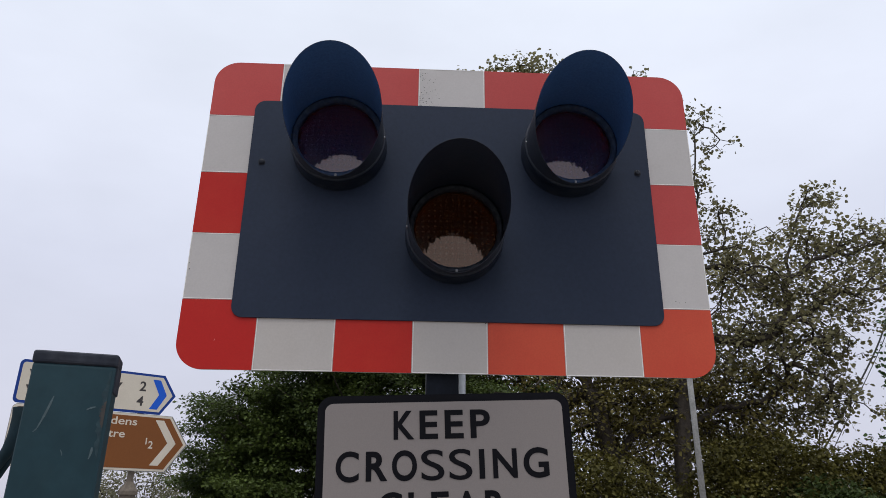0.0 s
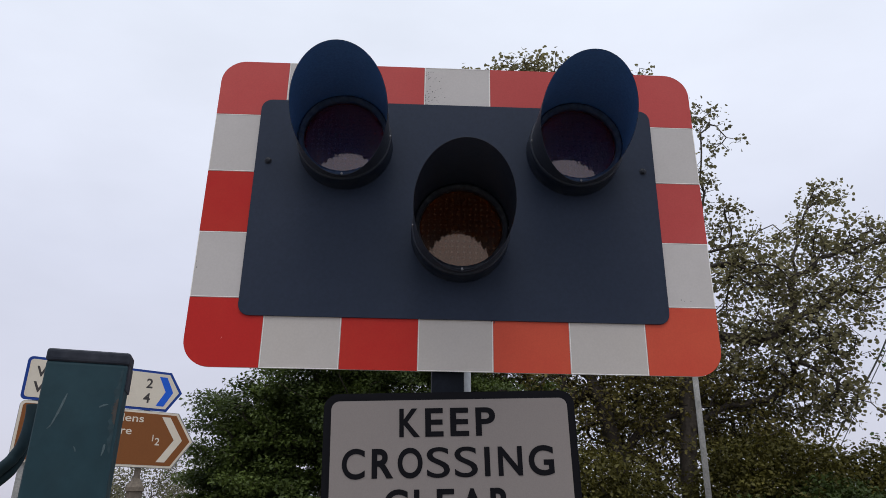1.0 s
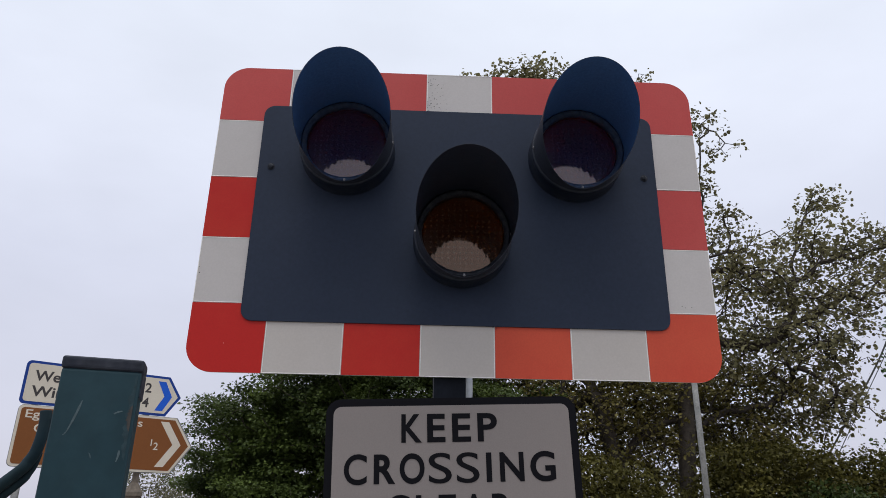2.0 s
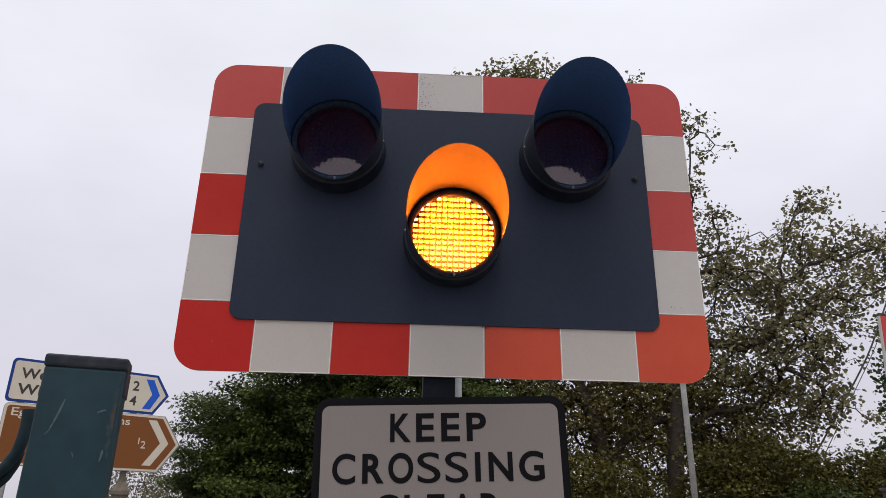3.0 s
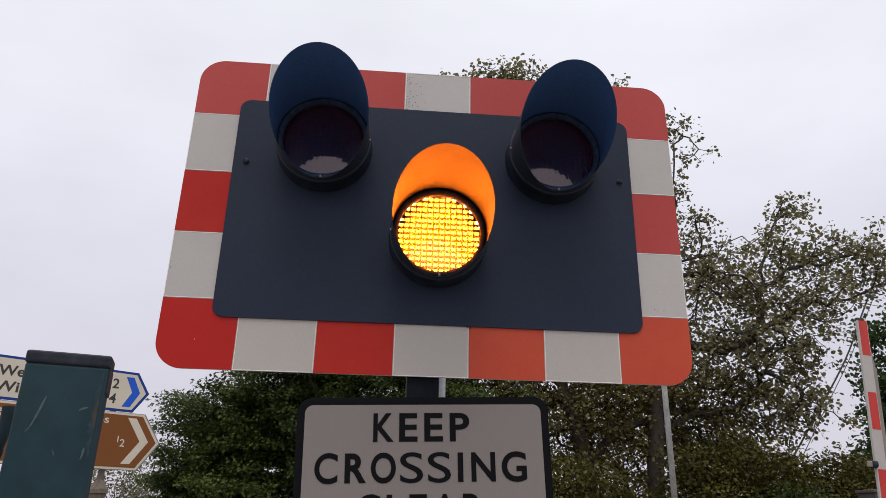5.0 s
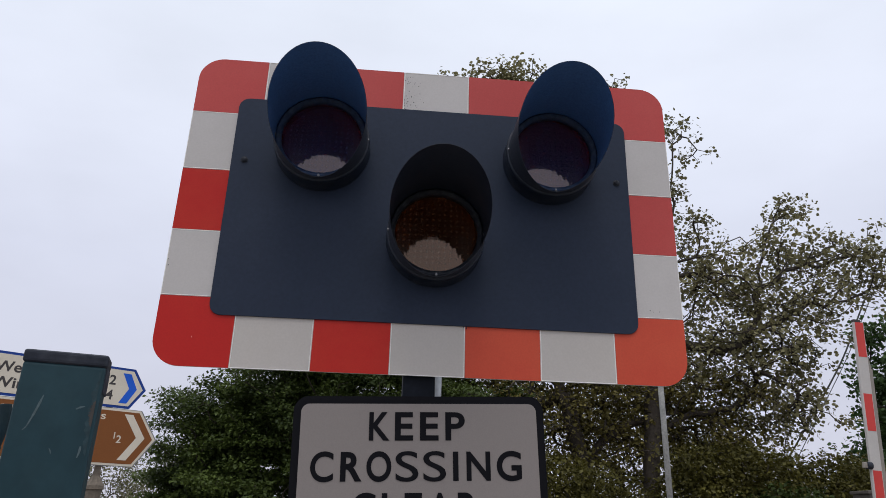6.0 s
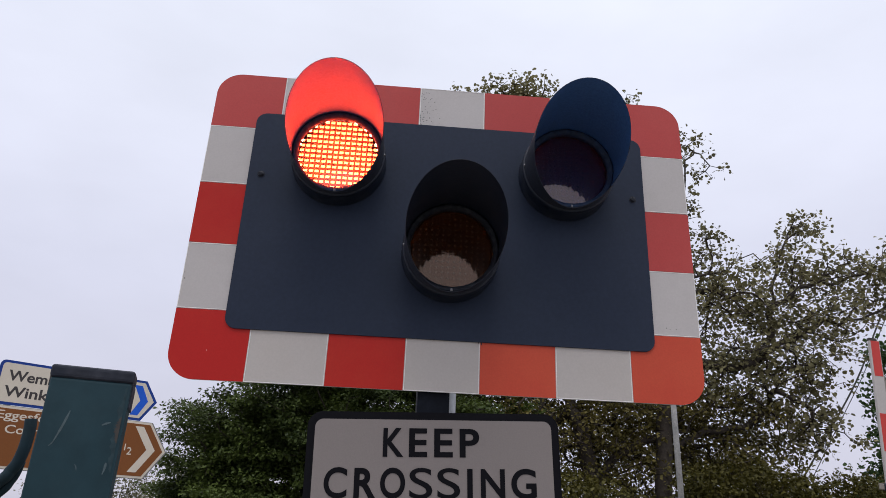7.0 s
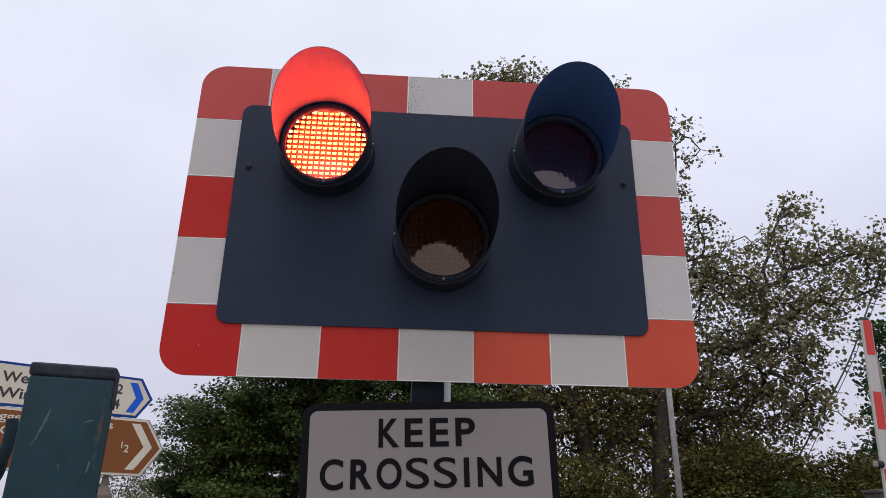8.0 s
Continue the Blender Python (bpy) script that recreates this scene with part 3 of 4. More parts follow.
def keep_clear_sign():
    s = thing("keep_clear_sign", "white sign with black border and words, below the crossing signal", "sign", pose(-0.006, 0.006, 1.62, 0, -2.05, 0))
    w, top, low = 0.2775, 0.173, -0.170
    bm = bmesh.new()
    slab(bm, round_rect(-w, w, low, top, 0.032, 8), -0.002, 0.003)
    part("plate", bm, M_SIGN_BLACK, s, "black border plate")
    bm = bmesh.new()
    slab(bm, round_rect(-w + 0.0165, w - 0.0165, low + 0.0165, top - 0.0165, 0.018, 8), -0.0032, -0.002)
    part("face", bm, M_SIGN_WHITE, s, "slightly dirty white face")
    # each line: height of its foot, metres for one unit of spacing, middle of the line, then the span of every letter
    for foot, unit, mid, shift, spans in (
            (0.0772, 0.000505, 620.0, -0.0065, (("K", 411, 500), ("E", 523, 602), ("E", 632, 713), ("P", 743, 829))),
            (-0.0073, 0.0004915, 622.5, -0.0063, (("C", 157, 257), ("R", 287, 381), ("O", 400, 509), ("S", 527, 628), ("S", 649, 750), ("I", 781, 805), ("N", 841, 948), ("G", 976, 1088))),
            (-0.0920, 0.0004915, 622.5, -0.0063, (("C", 340, 444), ("L", 470, 545), ("E", 568, 645), ("A", 668, 776), ("R", 800, 892)))):
        for letter, a, b in spans:
            tall, low_by = (0.0635, 0.0012) if letter in "COSG" else (0.0610, 0.0)
            lettering(letter, shift + (a - mid) * unit, foot - low_by, tall, M_SIGN_BLACK, s, -0.0034, (b - a) * unit, {"S": 0.004, "C": 0.018, "R": 0.03}.get(letter, 0.022), name="letter", foot_at_zero=True)


keep_clear_sign()


# ---- green post close by, and its rail ----
def green_post():
    p = thing("gate_post", "dark green painted flat steel post with a black plastic cap", "post", pose(-0.3014, -1.0942, -0.0021, 0, 0, 15))
    w, h = 0.0243, 0.0108
    bm = bmesh.new()
    box(bm, -w, w, -h, h, -0.02, 1.6345, 0.002, 3)
    part("shaft", bm, M_POST_GREEN, p)
    bm = bmesh.new()
    box(bm, -w - 0.0008, w + 0.0008, -h - 0.0008, h + 0.0008, 1.6340, 1.6425, 0.0025, 3)
    box(bm, w - 0.001, w + 0.0008, -h + 0.002, h + 0.0006, 1.618, 1.6345, 0.0006, 2)
    part("cap", bm, M_CAP, p, "worn black plastic cap")
    rnd = random.Random(11)
    for x0, z0, x1, z1, wide in ((-0.0083, 1.614, -0.0140, 1.5945, 0.0006), (-0.0135, 1.5955, -0.0160, 1.592, 0.0003), (0.0115, 1.6065, 0.0165, 1.6085, 0.0006),
                              (0.001, 1.582, 0.0025, 1.5785, 0.0003), (0.0185, 1.584, 0.0175, 1.577, 0.0006)):
        bm = bmesh.new()
        d = Vector((x1 - x0, 0, z1 - z0))
        nrm = Vector((-d.z, 0, d.x)).normalized()
        up, dn = [], []
        for k in range(9):
            t = k / 8
            c = Vector((x0, -h - 0.00025, z0)) + d * t + nrm * 0.0003 * math.sin(t * 3)
            ww = wide * (0.25 + math.sin(math.pi * (0.1 + 0.8 * t))) * (0.6 + 0.6 * rnd.random())
            up.append(bm.verts.new(c + nrm * ww))
            dn.append(bm.verts.new(c - nrm * ww))
        for k in range(8):
            bm.faces.new((up[k], up[k + 1], dn[k + 1], dn[k]))
        part("scratch", bm, M_SCRATCH, p, "pale scratch in the paint")
    for name, mat, lab, reach, z0, z1 in (("worn_edge", M_WORN, "worn grey edge of the post", 0.0042, 1.578, 1.632), ("rust", M_RUST, "rust along the corner", 0.0030, 1.596, 1.6125)):
        bm = bmesh.new()
        lift = 0.0002 if name == "worn_edge" else 0.0004
        rows = []
        for k in range(25):
            z, t = z0 + (z1 - z0) * k / 24, math.sin(math.pi * k / 24) ** 0.5
            rows.append([bm.verts.new((w - 0.0021, -h - lift, z)), bm.verts.new((w - 0.0023 - reach * t * (0.45 + 0.55 * rnd.random()), -h - lift, z))])
        for a, b in zip(rows, rows[1:]):
            bm.faces.new((a[0], a[1], b[1], b[0]))
        part(name, bm, mat, p, lab)


green_post()


def gate_rail():
    g = thing("gate_rail", "dark green curved steel rail beside the green post", "rail")
    bm = bmesh.new()
    line = smooth_line([(-0.62, -1.03, 1.385), (-0.46, -1.04, 1.497), (-0.375, -1.05, 1.563), (-0.361, -1.05, 1.578), (-0.357, -1.05, 1.589), (-0.356, -1.05, 1.603), (-0.3568, -1.05, 1.612)], 8)
    tube(bm, line, 0.0040, 12)
    part("tube", bm, M_RAIL, g, smooth=True)
    bm = bmesh.new()
    line = smooth_line([(-0.62, -1.025, 1.376), (-0.46, -1.035, 1.488), (-0.376, -1.045, 1.555), (-0.362, -1.045, 1.571), (-0.358, -1.046, 1.584)], 8)
    tube(bm, line, 0.0028, 10)
    part("lower_tube", bm, M_RAIL, g, smooth=True)
    bm = bmesh.new()
    tube(bm, [(-0.615, -1.028, 0.0), (-0.615, -1.028, 1.388)], 0.012, 12)
    part("upright", bm, M_RAIL, g, smooth=True)


gate_rail()


# ---- direction signs on their posts ----
def arrow_outline(x0, x1, tip, z0, z1, r):
    """A plate with rounded ends whose far end comes to a point."""
    zm = (z0 + z1) / 2
    pts = round_rect(x0, x1, z0, z1, r, 6, (1, 0, 0, 1))
    i = pts.index((x1, z1))
    pts.insert(i, (tip, zm))
    return pts


def chevron(bm, x0, x1, z0, z1, reach, y):
    zm = (z0 + z1) / 2
    pts = [(x0, z0), (x1, z0), (x1 + reach, zm), (x1, z1), (x0, z1), (x0 + reach, zm)]
    slab(bm, pts, y - 0.0012, y)


SIGN = pose(-4.266, 6.108, 3.061, 0, 0, 36.3)


def village_sign():
    s = thing("direction_sign", "cream and blue arrow-shaped direction sign on a post", "road sign", SIGN)
    bm = bmesh.new()
    slab(bm, arrow_outline(-0.035, 1.50, 1.655, -0.462, 0.0, 0.05), 0.0, 0.02)
    part("plate", bm, M_ROAD_NAVY, s, "dark blue bordered plate")
    bm = bmesh.new()
    slab(bm, arrow_outline(-0.008, 1.482, 1.616, -0.434, -0.028, 0.035), -0.003, 0.0)
    part("face", bm, M_ROAD_WHITE, s, "cream face")
    bm = bmesh.new()
    chevron(bm, 1.365, 1.455, -0.405, -0.062, 0.092, -0.003)
    part("chevron", bm, M_ROAD_BLUE, s, "blue chevron")
    for words, x, z, w in (("Wembworthy", 0.062, -0.207, 0.965), ("Winkleigh", 0.057, -0.374, 0.755), ("2", 1.225, -0.205, None), ("4", 1.212, -0.375, None)):
        lettering(words, x, z, 0.112, M_ROAD_TEXT, s, -0.0034, w, 0.022)


def visitor_sign():
    s = thing("tourist_sign", "brown arrow-shaped visitor sign with a cream border", "road sign", SIGN)
    bm = bmesh.new()
    slab(bm, arrow_outline(-0.02, 1.655, 1.872, -1.105, -0.468, 0.055), 0.004, 0.03)
    part("plate", bm, M_ROAD_GREY, s, "grey edge of the plate")
    bm = bmesh.new()
    slab(bm, arrow_outline(-0.018, 1.642, 1.855, -1.098, -0.474, 0.05), 0.0, 0.004)
    part("border", bm, M_ROAD_WHITE, s, "cream border")
    bm = bmesh.new()
    slab(bm, arrow_outline(0.008, 1.628, 1.822, -1.074, -0.498, 0.035), -0.003, 0.0)
    part("face", bm, M_ROAD_BROWN, s, "brown face")
    bm = bmesh.new()
    chevron(bm, 1.462, 1.560, -1.035, -0.525, 0.172, -0.003)
    part("chevron", bm, M_ROAD_WHITE, s, "cream chevron")
    for words, x, z, w, hgt in (("Eggesford Gardens", 0.055, -0.602, 1.205, 0.088), ("Country Centre", 0.16, -0.745, 0.985, 0.088), ("1", 1.385, -0.805, None, 0.075), ("2", 1.418, -0.848, None, 0.085)):
        lettering(words, x, z, hgt, M_ROAD_WHITE, s, -0.0034, w, 0.010)


def sign_posts():
    for x, lab in ((1.300, "grey metal sign post with a flared stone collar"), (0.13, "grey metal sign post")):
        p = thing("sign_post", lab, "post", SIGN @ pose(x, 0.07, -3.061), group="posts of the direction signs")
        bm = bmesh.new()
        tube(bm, [(0, 0, 0), (0, 0, 2.95)], 0.036, 16)
        part("shaft", bm, M_POLE_DULL if x < 1 else M_STONE, p, smooth=True)
        if x > 1:
            bm = bmesh.new()
            tube(bm, [(0, 0, 0.0), (0, 0, 1.70), (0, 0, 1.705), (0, 0, 1.745), (0, 0, 1.78), (0, 0, 1.84), (0, 0, 1.88)], [0.088, 0.088, 0.108, 0.105, 0.082, 0.046, 0.037], 8)
            part("collar", bm, M_STONE, p, "flared brown collar")


village_sign()
visitor_sign()
sign_posts()


# ---- lamp post, raised barrier, wires ----
def lamp_post():
    p = thing("slim_pole", "slim grey galvanised pole standing before the trees", "pole", pose(2.97, 6.0, 0))
    bm = bmesh.new()
    tube(bm, [(0, 0, 0), (0, 0, 4.9)], [0.032, 0.030], 18)
    part("shaft", bm, M_POLE_DULL, p, smooth=True)
    bm = bmesh.new()
    tube(bm, [(0, 0, 4.9), (0, 0, 4.93), (0, 0, 4.945)], [0.034, 0.034, 0.015], 18)
    part("cap", bm, M_CAP, p, smooth=True)


def barrier():
    b = thing("barrier_boom", "raised red and white striped crossing barrier boom", "barrier", pose(6.917, 8.0, 4.405, 0, 3.9, 0))
    bm = bmesh.new()
    box(bm, -0.077, 0.077, 0.0, 0.05, -4.4, 0.0, 0.008)
    part("boom", bm, M_BOOM_WHITE, b, "white boom")
    bm = bmesh.new()
    box(bm, 0.083, 0.150, 0.03, 0.09, -4.4, -0.70, 0.006)
    part("side_rail", bm, M_BOOM_GREY, b, "grey side rail of the boom")
    bm = bmesh.new()
    slab(bm, [(0.02, -0.02), (0.060, -0.02), (0.150, -0.70), (0.079, -0.70), (0.02, -0.5)], 0.052, 0.088)
    part("end_gusset", bm, M_BOOM_GREY, b, "grey tapering end of the side rail")
    z = -0.012
    while z > -4.2:
        bm = bmesh.new()
        box(bm, -0.058, 0.066, -0.003, 0.0, z - 0.525, z)
        part("red_band", bm, M_BOOM_RED, b)
        z -= 1.065
    bm = bmesh.new()
    box(bm, -0.079, 0.03, -0.004, 0.054, -0.012, 0.030, 0.004)
    part("end_cap", bm, M_RUST, b, "rusty end bracket")
    bm = bmesh.new()
    box(bm, -0.195, -0.135, -0.025, 0.025, -2.125, -2.045, 0.012)
    lamp = part("boom_lamp", bm, M_BOOM_GREY, b, "small lamp on the boom")
    bm = bmesh.new()
    tube(bm, [(-0.14, 0, -2.085), (-0.07, 0, -2.085)], 0.05, 14)
    part("mount", bm, M_CAP, lamp)


def relay_cabinet():
    c = thing("relay_cabinet", "dull grey-brown steel trackside cabinet behind the raised boom", "cabinet", pose(8.05, 9.6, 0, 0, 0, -6))
    bm = bmesh.new()
    box(bm, -0.45, 0.45, -0.25, 0.25, 0.0, 2.02, 0.012)
    part("body", bm, M_CABINET, c)
    bm = bmesh.new()
    box(bm, -0.48, 0.48, -0.28, 0.28, 2.02, 2.07, 0.012)
    part("lid", bm, M_CABINET, c, "overhanging flat lid")
    for x in (-0.215, 0.215):
        bm = bmesh.new()
        box(bm, x - 0.205, x + 0.205, -0.262, -0.25, 0.12, 1.96, 0.004)
        door = part("door", bm, M_CABINET, c)
        bm = bmesh.new()
        box(bm, x * 0.25 - 0.012, x * 0.25 + 0.012, -0.285, -0.262, 1.0, 1.14, 0.004)
        part("handle", bm, M_SCREW_DARK, door, "dark door handle")


def wires():
    for pts, r in ((((8.1, 16.0, -0.05), (9.7, 16.0, 2.4), (10.76, 16.0, 3.85), (12.08, 16.0, 5.66), (12.98, 16.0, 7.25), (13.97, 16.0, 8.88), (17.6, 16.0, 15.0)), 0.022),
                   (((8.3, 16.0, -0.05), (10.1, 16.0, 2.6), (11.22, 16.0, 4.25), (12.20, 16.0, 5.68), (12.70, 16.0, 6.52), (13.35, 16.0, 7.62), (17.5, 16.0, 14.6)), 0.010)):
        w = thing("overhead_wire", "black overhead wire running up from the trees", "wire", group="overhead wires")
        bm = bmesh.new()
        tube(bm, smooth_line(pts, 6), r, 6)
        part("strand", bm, M_CABLE, w, smooth=True)


lamp_post()
barrier()
relay_cabinet()
wires()


# ---- trees ----
def inside(rng, blobs, count, shell, spray=1, reach=0.0, tall=0.12):
    """Points in a union of ellipsoids, more of them near its skin; spray: how many stand together in a flat spray."""
    count = count // spray
    vol = np.array([b[3] * b[5] for b in blobs])
    pick = rng.choice(len(blobs), count, p=vol / vol.sum())
    d = rng.normal(size=(count, 3))
    d /= np.linalg.norm(d, axis=1)[:, None]
    rad = rng.random(count) ** shell
    bl = np.array(blobs)[pick]
    ragged = np.array([1 + 0.22 * noise.noise(Vector(bl[i, :3] + d[i] * 2.3) * 0.9) for i in range(count)])
    mid = bl[:, :3] + d * (rad * ragged)[:, None] * bl[:, 3:]
    if spray == 1:
        return mid
    side = np.clip(rng.normal(size=(len(mid) * spray, 3)), -1.6, 1.6) * np.array((1, 1, tall)) * reach
    fall = -0.35 * np.linalg.norm(side[:, :2], axis=1)[:, None] * np.array((0, 0, 1.0))
    return np.repeat(mid, spray, axis=0) + side + fall


def skeleton_of(rng, base, trunk, blobs, count, shell, limbs=(), spray=1, reach=0.0, tall=0.12):
    """A trunk and limbs that reach every point of the crown: nodes, parents, radii."""
    pts = [np.array(p, float) for p in trunk]
    nodes, parent = [pts[0]], [-1]
    for a, b in zip(pts, pts[1:]):
        for k in range(1, 5):
            nodes.append(a + (b - a) * k / 4 + rng.normal(size=3) * 0.04)
            parent.append(len(nodes) - 2)
    for limb in limbs:
        run = [np.array(p, float) for p in limb]
        last = int(np.argmin(np.linalg.norm(np.array(nodes) - run[0], axis=1)))
        for a, b in zip([nodes[last]] + run[1:-1], run[1:]):
            for k in range(1, 6):
                nodes.append(a + (b - a) * k / 5 + rng.normal(size=3) * 0.05)
                parent.append(last)
                last = len(nodes) - 1
    aim = inside(rng, blobs, count, shell, spray, reach, tall)
    count = len(aim)
    root = pts[-1]
    aim = aim[np.argsort(np.linalg.norm(aim - root, axis=1) + rng.normal(size=count) * 0.3)]
    first = len(pts) * 2
    for p in aim:
        arr = np.array(nodes[first:])
        d = np.linalg.norm(arr - p, axis=1) + 0.25 * np.maximum(0, arr[:, 2] - p[2])
        j = first + int(np.argmin(d))
        a = nodes[j]
        gap = np.linalg.norm(p - a)
        steps = 1 if gap < 0.35 else min(5, int(gap / 0.3) + 1)
        bend = (rng.normal(size=3) * 0.10 + np.array((0, 0, 0.08))) * min(gap, 0.7)
        for k in range(1, steps + 1):
            t = k / steps
            nodes.append(a + (p - a) * t + bend * math.sin(math.pi * t))
            parent.append(j if k == 1 else len(nodes) - 2)
    n = len(nodes)
    load = np.zeros(n)
    for i in range(n - 1, 0, -1):
        if load[i] == 0:
            load[i] = 1
        load[parent[i]] += load[i]
    kids = np.bincount(np.array(parent[1:]), minlength=n)
    return np.array(nodes), np.array(parent), load, kids


def wood_mesh(name, nodes, parent, load, thin, mat, power=0.46):
    sides = 5
    rad = thin * load ** power
    n = len(nodes)
    i = np.arange(1, n)
    a, b = nodes[parent[i]], nodes[i]
    d = b - a
    d /= np.maximum(np.linalg.norm(d, axis=1), 1e-6)[:, None]
    ref = np.where(np.abs(d[:, 2:3]) > 0.9, np.array([[1.0, 0, 0]]), np.array([[0, 0, 1.0]]))
    u = np.cross(d, ref)
    u /= np.linalg.norm(u, axis=1)[:, None]
    v = np.cross(d, u)
    ra = np.minimum(rad[parent[i]], rad[i] * 1.5)
    ang = np.arange(sides) * 2 * np.pi / sides
    ringed = u[:, None, :] * np.cos(ang)[None, :, None] + v[:, None, :] * np.sin(ang)[None, :, None]
    va = a[:, None, :] + ringed * ra[:, None, None]
    vb = b[:, None, :] + ringed * rad[i][:, None, None]
    co = np.concatenate([va, vb], 1).reshape(-1, 3)
    k = np.arange(sides)
    quad = np.stack([k, (k + 1) % sides, sides + (k + 1) % sides, sides + k], 1)
    faces = (quad[None] + (np.arange(n - 1) * sides * 2)[:, None, None]).reshape(-1, 4)
    return raw_mesh(name, co, faces, mat)


def raw_mesh(name, co, faces, mat):
    me = bpy.data.meshes.new(name)
    k = faces.shape[1]
    me.vertices.add(len(co))
    me.vertices.foreach_set("co", co.ravel())
    me.loops.add(faces.size)
    me.loops.foreach_set("vertex_index", faces.ravel().astype(np.int32))
    me.polygons.add(len(faces))
    me.polygons.foreach_set("loop_start", np.arange(0, faces.size, k, dtype=np.int32))
    me.update(calc_edges=True)
    me.materials.append(mat)
    return me


LEAF = np.array([(0, 0, 0), (0.34, 0.16, 0.05), (0.48, 0.52, 0.10), (0.27, 0.78, 0.04), (0, 1.0, -0.06), (-0.27, 0.78, 0.04), (-0.48, 0.52, 0.10), (-0.34, 0.16, 0.05)])
SMALL_LEAF = np.array([(0, 0, 0), (0.33, 0.46, 0.09), (0, 1.0, -0.04), (-0.33, 0.46, 0.09)])
SMALL_FACES = np.array([(0, 1, 2), (0, 2, 3)])
LEAF_FACES = np.array([(0, 1, 2, 3), (0, 3, 4, 5), (0, 5, 6, 7)])


def leaves_mesh(name, rng, centres, per, size, spread, mat, droop=0.4, flat=0.75, small=False):
    """Many small folded leaves in loose sprays round the twig ends."""
    shape, sides = (SMALL_LEAF, SMALL_FACES) if small else (LEAF, LEAF_FACES)
    c = np.repeat(centres, per, axis=0)
    n = len(c)
    off = np.clip(rng.normal(size=(n, 3)), -1.7, 1.7) * spread
    c = c + off * np.array((1.15, 1.15, flat))
    nrm = rng.normal(size=(n, 3)) * (0.3 + 0.6 * flat) + np.array((0, -0.2, 0.9))
    nrm /= np.linalg.norm(nrm, axis=1)[:, None]
    ax = rng.normal(size=(n, 3)) + off / max(spread, 1e-6) * 0.5 + np.array((0, 0, -droop))
    ax -= nrm * (ax * nrm).sum(1)[:, None]
    ax /= np.linalg.norm(ax, axis=1)[:, None]
    sd = np.cross(ax, nrm)
    s = size * (0.55 + 0.75 * rng.random(n))
    co = c[:, None, :] + s[:, None, None] * (sd[:, None, :] * shape[None, :, 0:1] + ax[:, None, :] * shape[None, :, 1:2] + nrm[:, None, :] * shape[None, :, 2:3])
    faces = (sides[None] + (np.arange(n) * len(shape))[:, None, None]).reshape(-1, sides.shape[1])
    return raw_mesh(name, co.reshape(-1, 3), faces, mat)


def tree(name, label, category, seed, trunk, blobs, count, per, size, spread, leaf, shell=0.5, thin=0.007, group="", bark=None, limbs=(), flat=0.75, small=False, spray=1, reach=0.0, tall=0.12, droop=0.4):
    rng = np.random.default_rng(seed)
    base = Vector(trunk[0])
    t = thing(name, label, category, Matrix.Translation(base), group)
    off = np.array(base)
    nodes, parent, load, kids = skeleton_of(rng, base, trunk, blobs, count, shell, limbs, spray, reach, tall)
    parent = np.array(parent)
    nodes = nodes - off
    # ease the kinks out of the limbs; the root and the twig ends stay
    for _ in range(3):
        total, number = np.zeros_like(nodes), np.zeros(len(nodes))
        np.add.at(total, parent[1:], nodes[1:])
        np.add.at(number, parent[1:], 1)
        mid = (number > 0) & (np.arange(len(nodes)) > 0) & (load > 4)
        eased = 0.5 * nodes[mid] + 0.25 * nodes[parent[mid]] + 0.25 * total[mid] / number[mid][:, None]
        nodes[mid] = eased
    wood = new("trunk", wood_mesh("trunk", nodes, parent, load, thin, bark or M_BARK))
    wood.parent = t
    tips = nodes[(load <= 3) & (np.arange(len(nodes)) > 12)]
    crown = new("crown", leaves_mesh("crown", rng, tips, per, size, spread, leaf, droop, flat, small))
    crown.parent = t
    return t


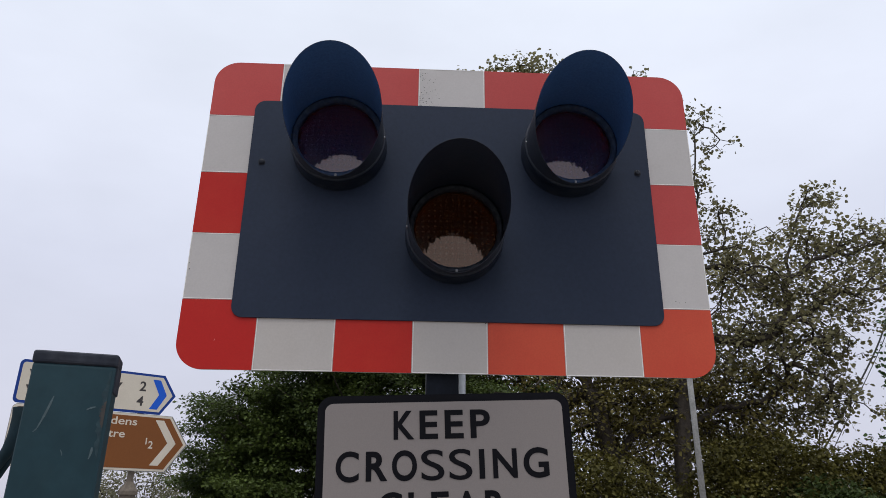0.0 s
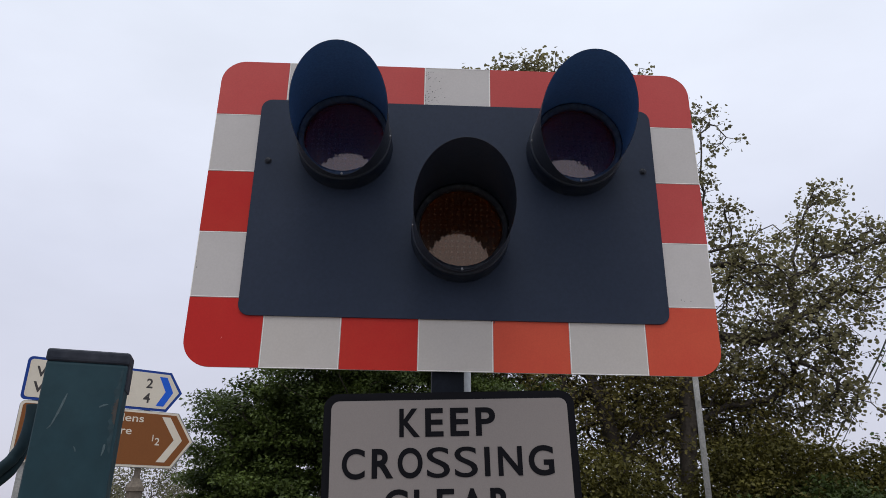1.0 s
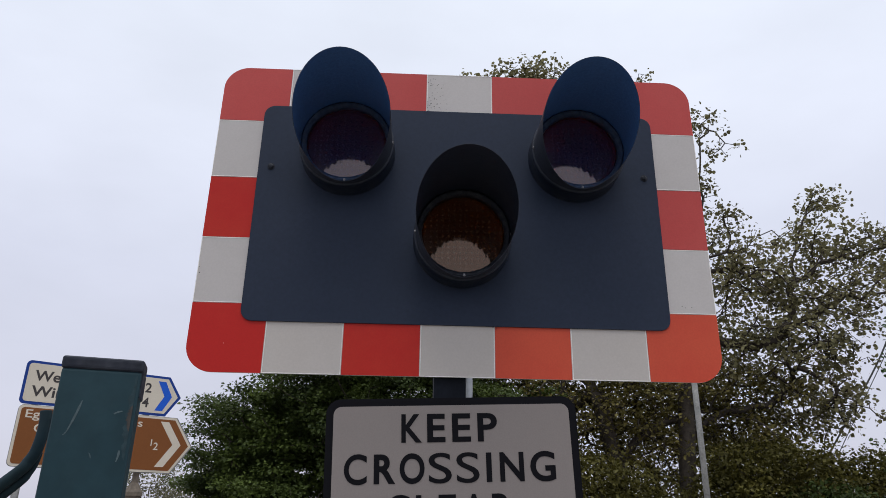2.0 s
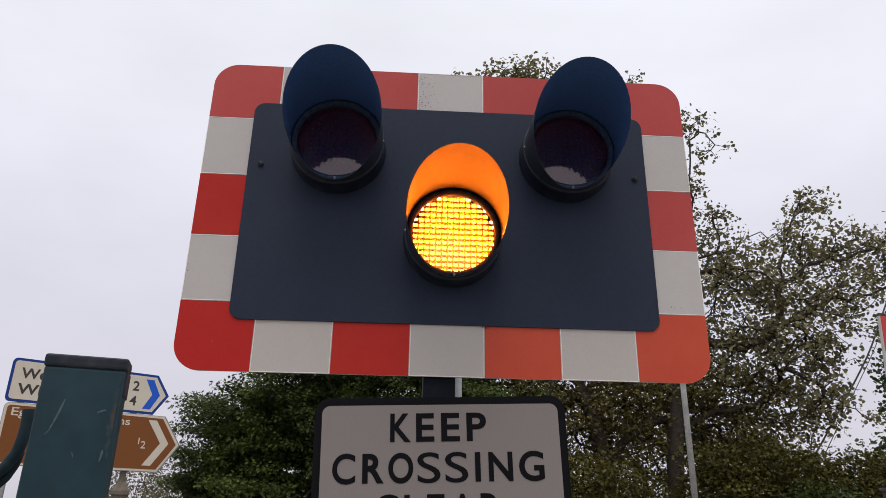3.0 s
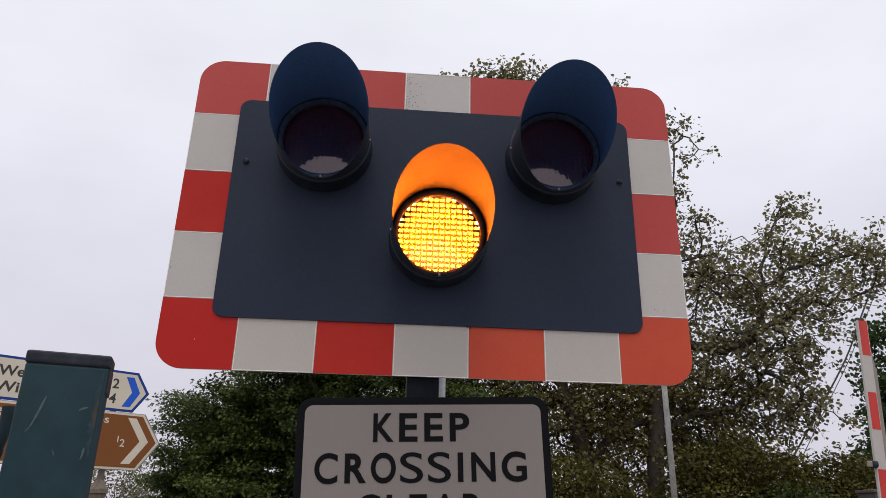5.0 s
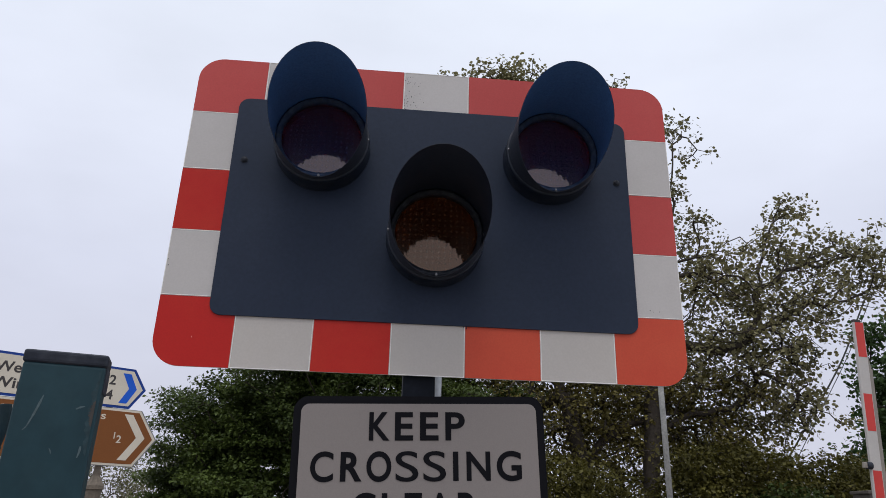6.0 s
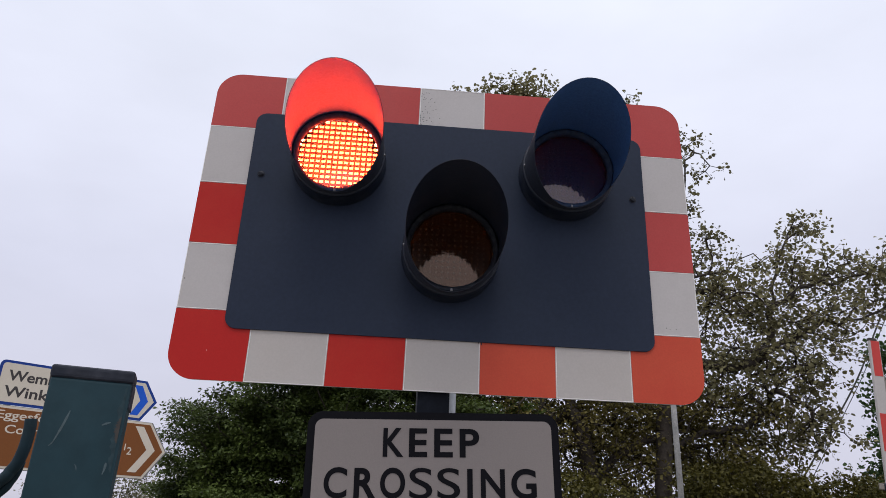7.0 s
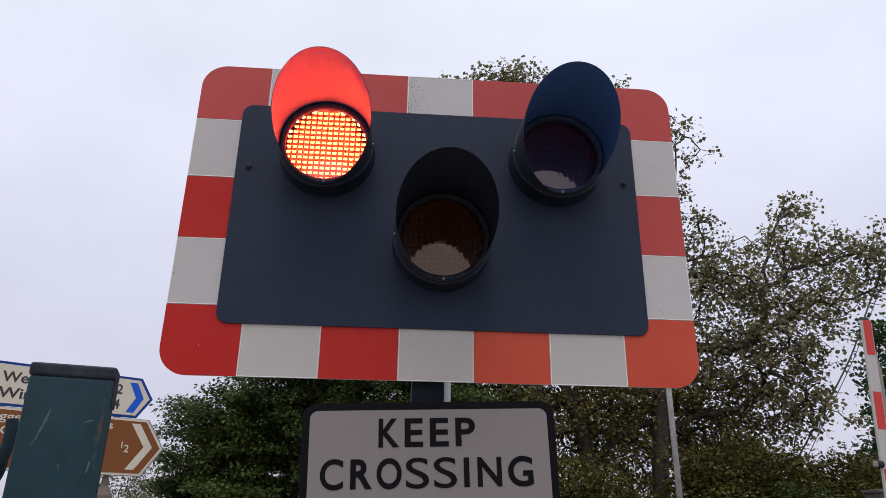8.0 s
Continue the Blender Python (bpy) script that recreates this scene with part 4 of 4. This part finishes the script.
tree("plane_tree", "tall broad tree with thin dull green foliage and grey limbs", "tree", 3, [(5.45, 13.0, 0), (5.42, 13.0, 2.4), (5.55, 13.0, 4.1), (6.2, 13.0, 5.5), (6.2, 13.0, 7.2)],
     [(0.9, 13, 11.3, 0.5, 0.5, 0.35), (1.6, 13, 11.5, 0.65, 0.6, 0.45), (2.4, 13, 11.75, 0.7, 0.6, 0.55), (3.1, 13, 11.75, 0.45, 0.5, 0.45), (2.2, 13, 11.5, 0.9, 0.6, 0.5), (2.7, 13, 11.7, 0.6, 0.5, 0.5), (4.6, 13, 11.85, 0.25, 0.4, 0.5), (5.3, 13, 11.5, 0.28, 0.4, 0.5),
      (3.9, 13, 9.4, 2.3, 1.5, 1.8), (6.6, 13, 10.6, 0.30, 0.4, 0.42), (6.95, 13, 10.05, 0.30, 0.4, 0.30), (6.45, 13, 9.05, 0.24, 0.4, 0.5), (6.65, 13, 8.0, 0.5, 0.7, 0.75),
      (6.9, 13, 7.0, 0.95, 1.0, 1.0), (7.7, 13, 6.6, 1.15, 1.2, 1.0), (8.9, 13, 7.55, 0.8, 0.9, 0.75), (9.25, 13, 8.55, 0.62, 0.6, 0.42), (10.1, 13, 7.5, 0.85, 0.9, 0.65),
      (11.1, 13, 7.85, 0.7, 0.8, 0.4), (9.35, 13, 6.5, 1.25, 1.2, 0.85), (8.0, 13, 5.5, 1.5, 1.3, 1.05), (11.2, 13, 6.9, 0.8, 0.9, 0.8), (6.9, 13, 4.85, 1.2, 1.2, 0.9),
      (8.8, 13, 4.9, 0.75, 0.9, 0.8), (8.9, 13, 3.95, 0.75, 0.8, 0.65), (8.0, 13, 4.1, 1.0, 0.9, 0.75)], 3100, 8, 0.084, 0.085, M_LEAF_B, spray=3, reach=0.17, tall=0.6, thin=0.0062, flat=0.95, shell=0.55,
     limbs=[[(6.0, 13, 5.0), (6.82, 13, 5.1), (7.8, 13, 5.21), (8.22, 13, 5.93), (8.2, 13, 6.24), (8.4, 13, 7.0), (8.78, 13, 8.15), (9.24, 13, 8.9)],
            [(7.8, 13, 5.21), (8.17, 13, 5.58), (8.99, 13, 5.94), (9.47, 13, 6.24), (10.34, 13, 6.34), (10.59, 13, 6.43), (11.43, 13, 6.9)],
            [(8.99, 13, 5.94), (9.62, 13, 5.54), (10.22, 13, 5.42)], [(5.5, 13.0, 3.4), (6.59, 13, 3.66), (7.29, 13, 3.84), (8.3, 13, 4.5)],
            [(8.3, 13, 6.45), (9.16, 13, 7.04), (10.17, 13, 7.31), (11.1, 13, 7.7)], [(6.2, 13, 7.2), (5.6, 13, 9.4), (4.0, 13, 10.6), (2.9, 13, 11.3), (1.9, 13, 11.5), (1.0, 13, 11.4)],
            [(9.16, 13, 7.04), (9.56, 13, 7.3), (10.16, 13, 7.66), (10.77, 13, 8.1)], [(6.3, 13, 6.8), (6.5, 13, 8.75), (6.63, 13, 10.28), (7.2, 13, 10.5)]])
tree("spreading_tree", "low spreading tree with dense dull green leaves", "tree", 4, [(4.3, 13.4, 0), (4.1, 13.4, 2.6), (3.85, 13.3, 3.65), (3.55, 13.4, 4.7)],
     [(4.2, 14, 3.6, 2.6, 1.6, 2.0), (7.0, 14, 3.0, 2.4, 1.6, 1.7), (2.4, 14.5, 4.5, 1.8, 1.4, 1.8), (6.5, 13.4, 4.1, 1.8, 1.1, 0.95), (4.6, 13.2, 4.2, 1.4, 0.9, 1.0)], 2300, 20, 0.092, 0.14, M_LEAF_F, spray=4, reach=0.24, tall=0.4, thin=0.0085, small=True,
     limbs=[[(4.0, 13.4, 2.6), (4.9, 13.2, 3.4), (6.0, 13.3, 3.7), (7.3, 13.4, 3.9)]])
tree("broad_leaved_tree", "dense fresh green broad-leaved tree behind the signal", "tree", 5, [(-1.4, 13.5, 0), (-1.3, 13.5, 1.4), (-1.2, 13.4, 3.2)],
     [(-1.2, 13.2, 4.5, 2.1, 1.9, 2.5), (-2.6, 13, 3.4, 1.5, 1.4, 1.35), (-3.15, 13, 2.5, 1.6, 1.4, 1.6), (0.6, 13.2, 3.6, 2.2, 1.8, 2.4), (-0.6, 12.6, 2.2, 2.8, 1.5, 1.5), (-3.5, 12.9, 1.6, 0.8, 0.9, 1.15), (-3.45, 12.8, 3.1, 0.95, 0.9, 0.85)], 4200, 84, 0.074, 0.13, M_LEAF_A, thin=0.006, flat=0.4, small=True, shell=0.46, spray=7, reach=0.30, tall=0.14, droop=0.6)
tree("ivy_clad_tree", "dark ivy-clad tree behind the barrier", "tree", 8, [(11.9, 14, 0), (11.9, 14, 2), (11.8, 14, 4.0)],
     [(11.85, 14, 2.8, 1.25, 1.2, 2.6), (12.2, 14, 4.6, 1.1, 1.0, 1.9), (11.0, 13.9, 1.5, 1.2, 0.9, 1.6)], 520, 50, 0.09, 0.15, M_LEAF_D)


def bush(label, seed, at, blobs, count, per, size, leaf):
    tree("bush", label, "bush", seed, [at, (at[0], at[1], 0.5), (at[0], at[1], 0.9)], blobs, count, per, size, 0.14, leaf, thin=0.004, group="bushes under the trees", small=True)


bush("bright green bush under the tall tree", 21, (7.6, 11.4, 0), [(7.5, 11.4, 1.1, 0.95, 0.8, 1.15), (6.0, 11.5, 0.8, 1.0, 0.8, 0.9)], 460, 56, 0.090, M_LEAF_C)
bush("dull green bush beside the bright one", 22, (8.9, 12.2, 0), [(9.0, 12.2, 1.6, 1.4, 1.0, 1.35), (10.1, 12.4, 1.5, 1.1, 0.9, 1.4)], 520, 60, 0.085, M_LEAF_G)
bush("wide dull olive bush below the trunk", 23, (6.9, 12.3, 0), [(7.0, 12.3, 1.75, 1.9, 0.9, 1.5), (5.9, 12.2, 1.2, 1.0, 0.8, 1.2)], 640, 64, 0.085, M_LEAF_G)
bush("low dull green bush behind the white sign", 24, (3.6, 12.3, 0), [(3.5, 12.3, 1.4, 1.5, 0.9, 1.3)], 380, 52, 0.085, M_LEAF_G)
for i, (x, y, z, r) in enumerate(((-15.6, 42, 2.4, 2.5), (-19.5, 44, 2.0, 2.2), (-11.5, 40, 2.2, 2.2))):
    tree("distant_tree", "pale green tree far behind the signs", "tree", 31 + i, [(x, y, 0), (x, y, 1.0), (x + 0.1, y, 2.0)], [(x, y, z, r, r, r), (x + 1.2, y, z * 0.8, r * 0.7, r * 0.7, r * 0.7)],
         240, 14, 0.12, 0.3, M_LEAF_E, group="distant trees")


# ---- what moves: added shutters behind the lenses, in place of switching the lamps ----
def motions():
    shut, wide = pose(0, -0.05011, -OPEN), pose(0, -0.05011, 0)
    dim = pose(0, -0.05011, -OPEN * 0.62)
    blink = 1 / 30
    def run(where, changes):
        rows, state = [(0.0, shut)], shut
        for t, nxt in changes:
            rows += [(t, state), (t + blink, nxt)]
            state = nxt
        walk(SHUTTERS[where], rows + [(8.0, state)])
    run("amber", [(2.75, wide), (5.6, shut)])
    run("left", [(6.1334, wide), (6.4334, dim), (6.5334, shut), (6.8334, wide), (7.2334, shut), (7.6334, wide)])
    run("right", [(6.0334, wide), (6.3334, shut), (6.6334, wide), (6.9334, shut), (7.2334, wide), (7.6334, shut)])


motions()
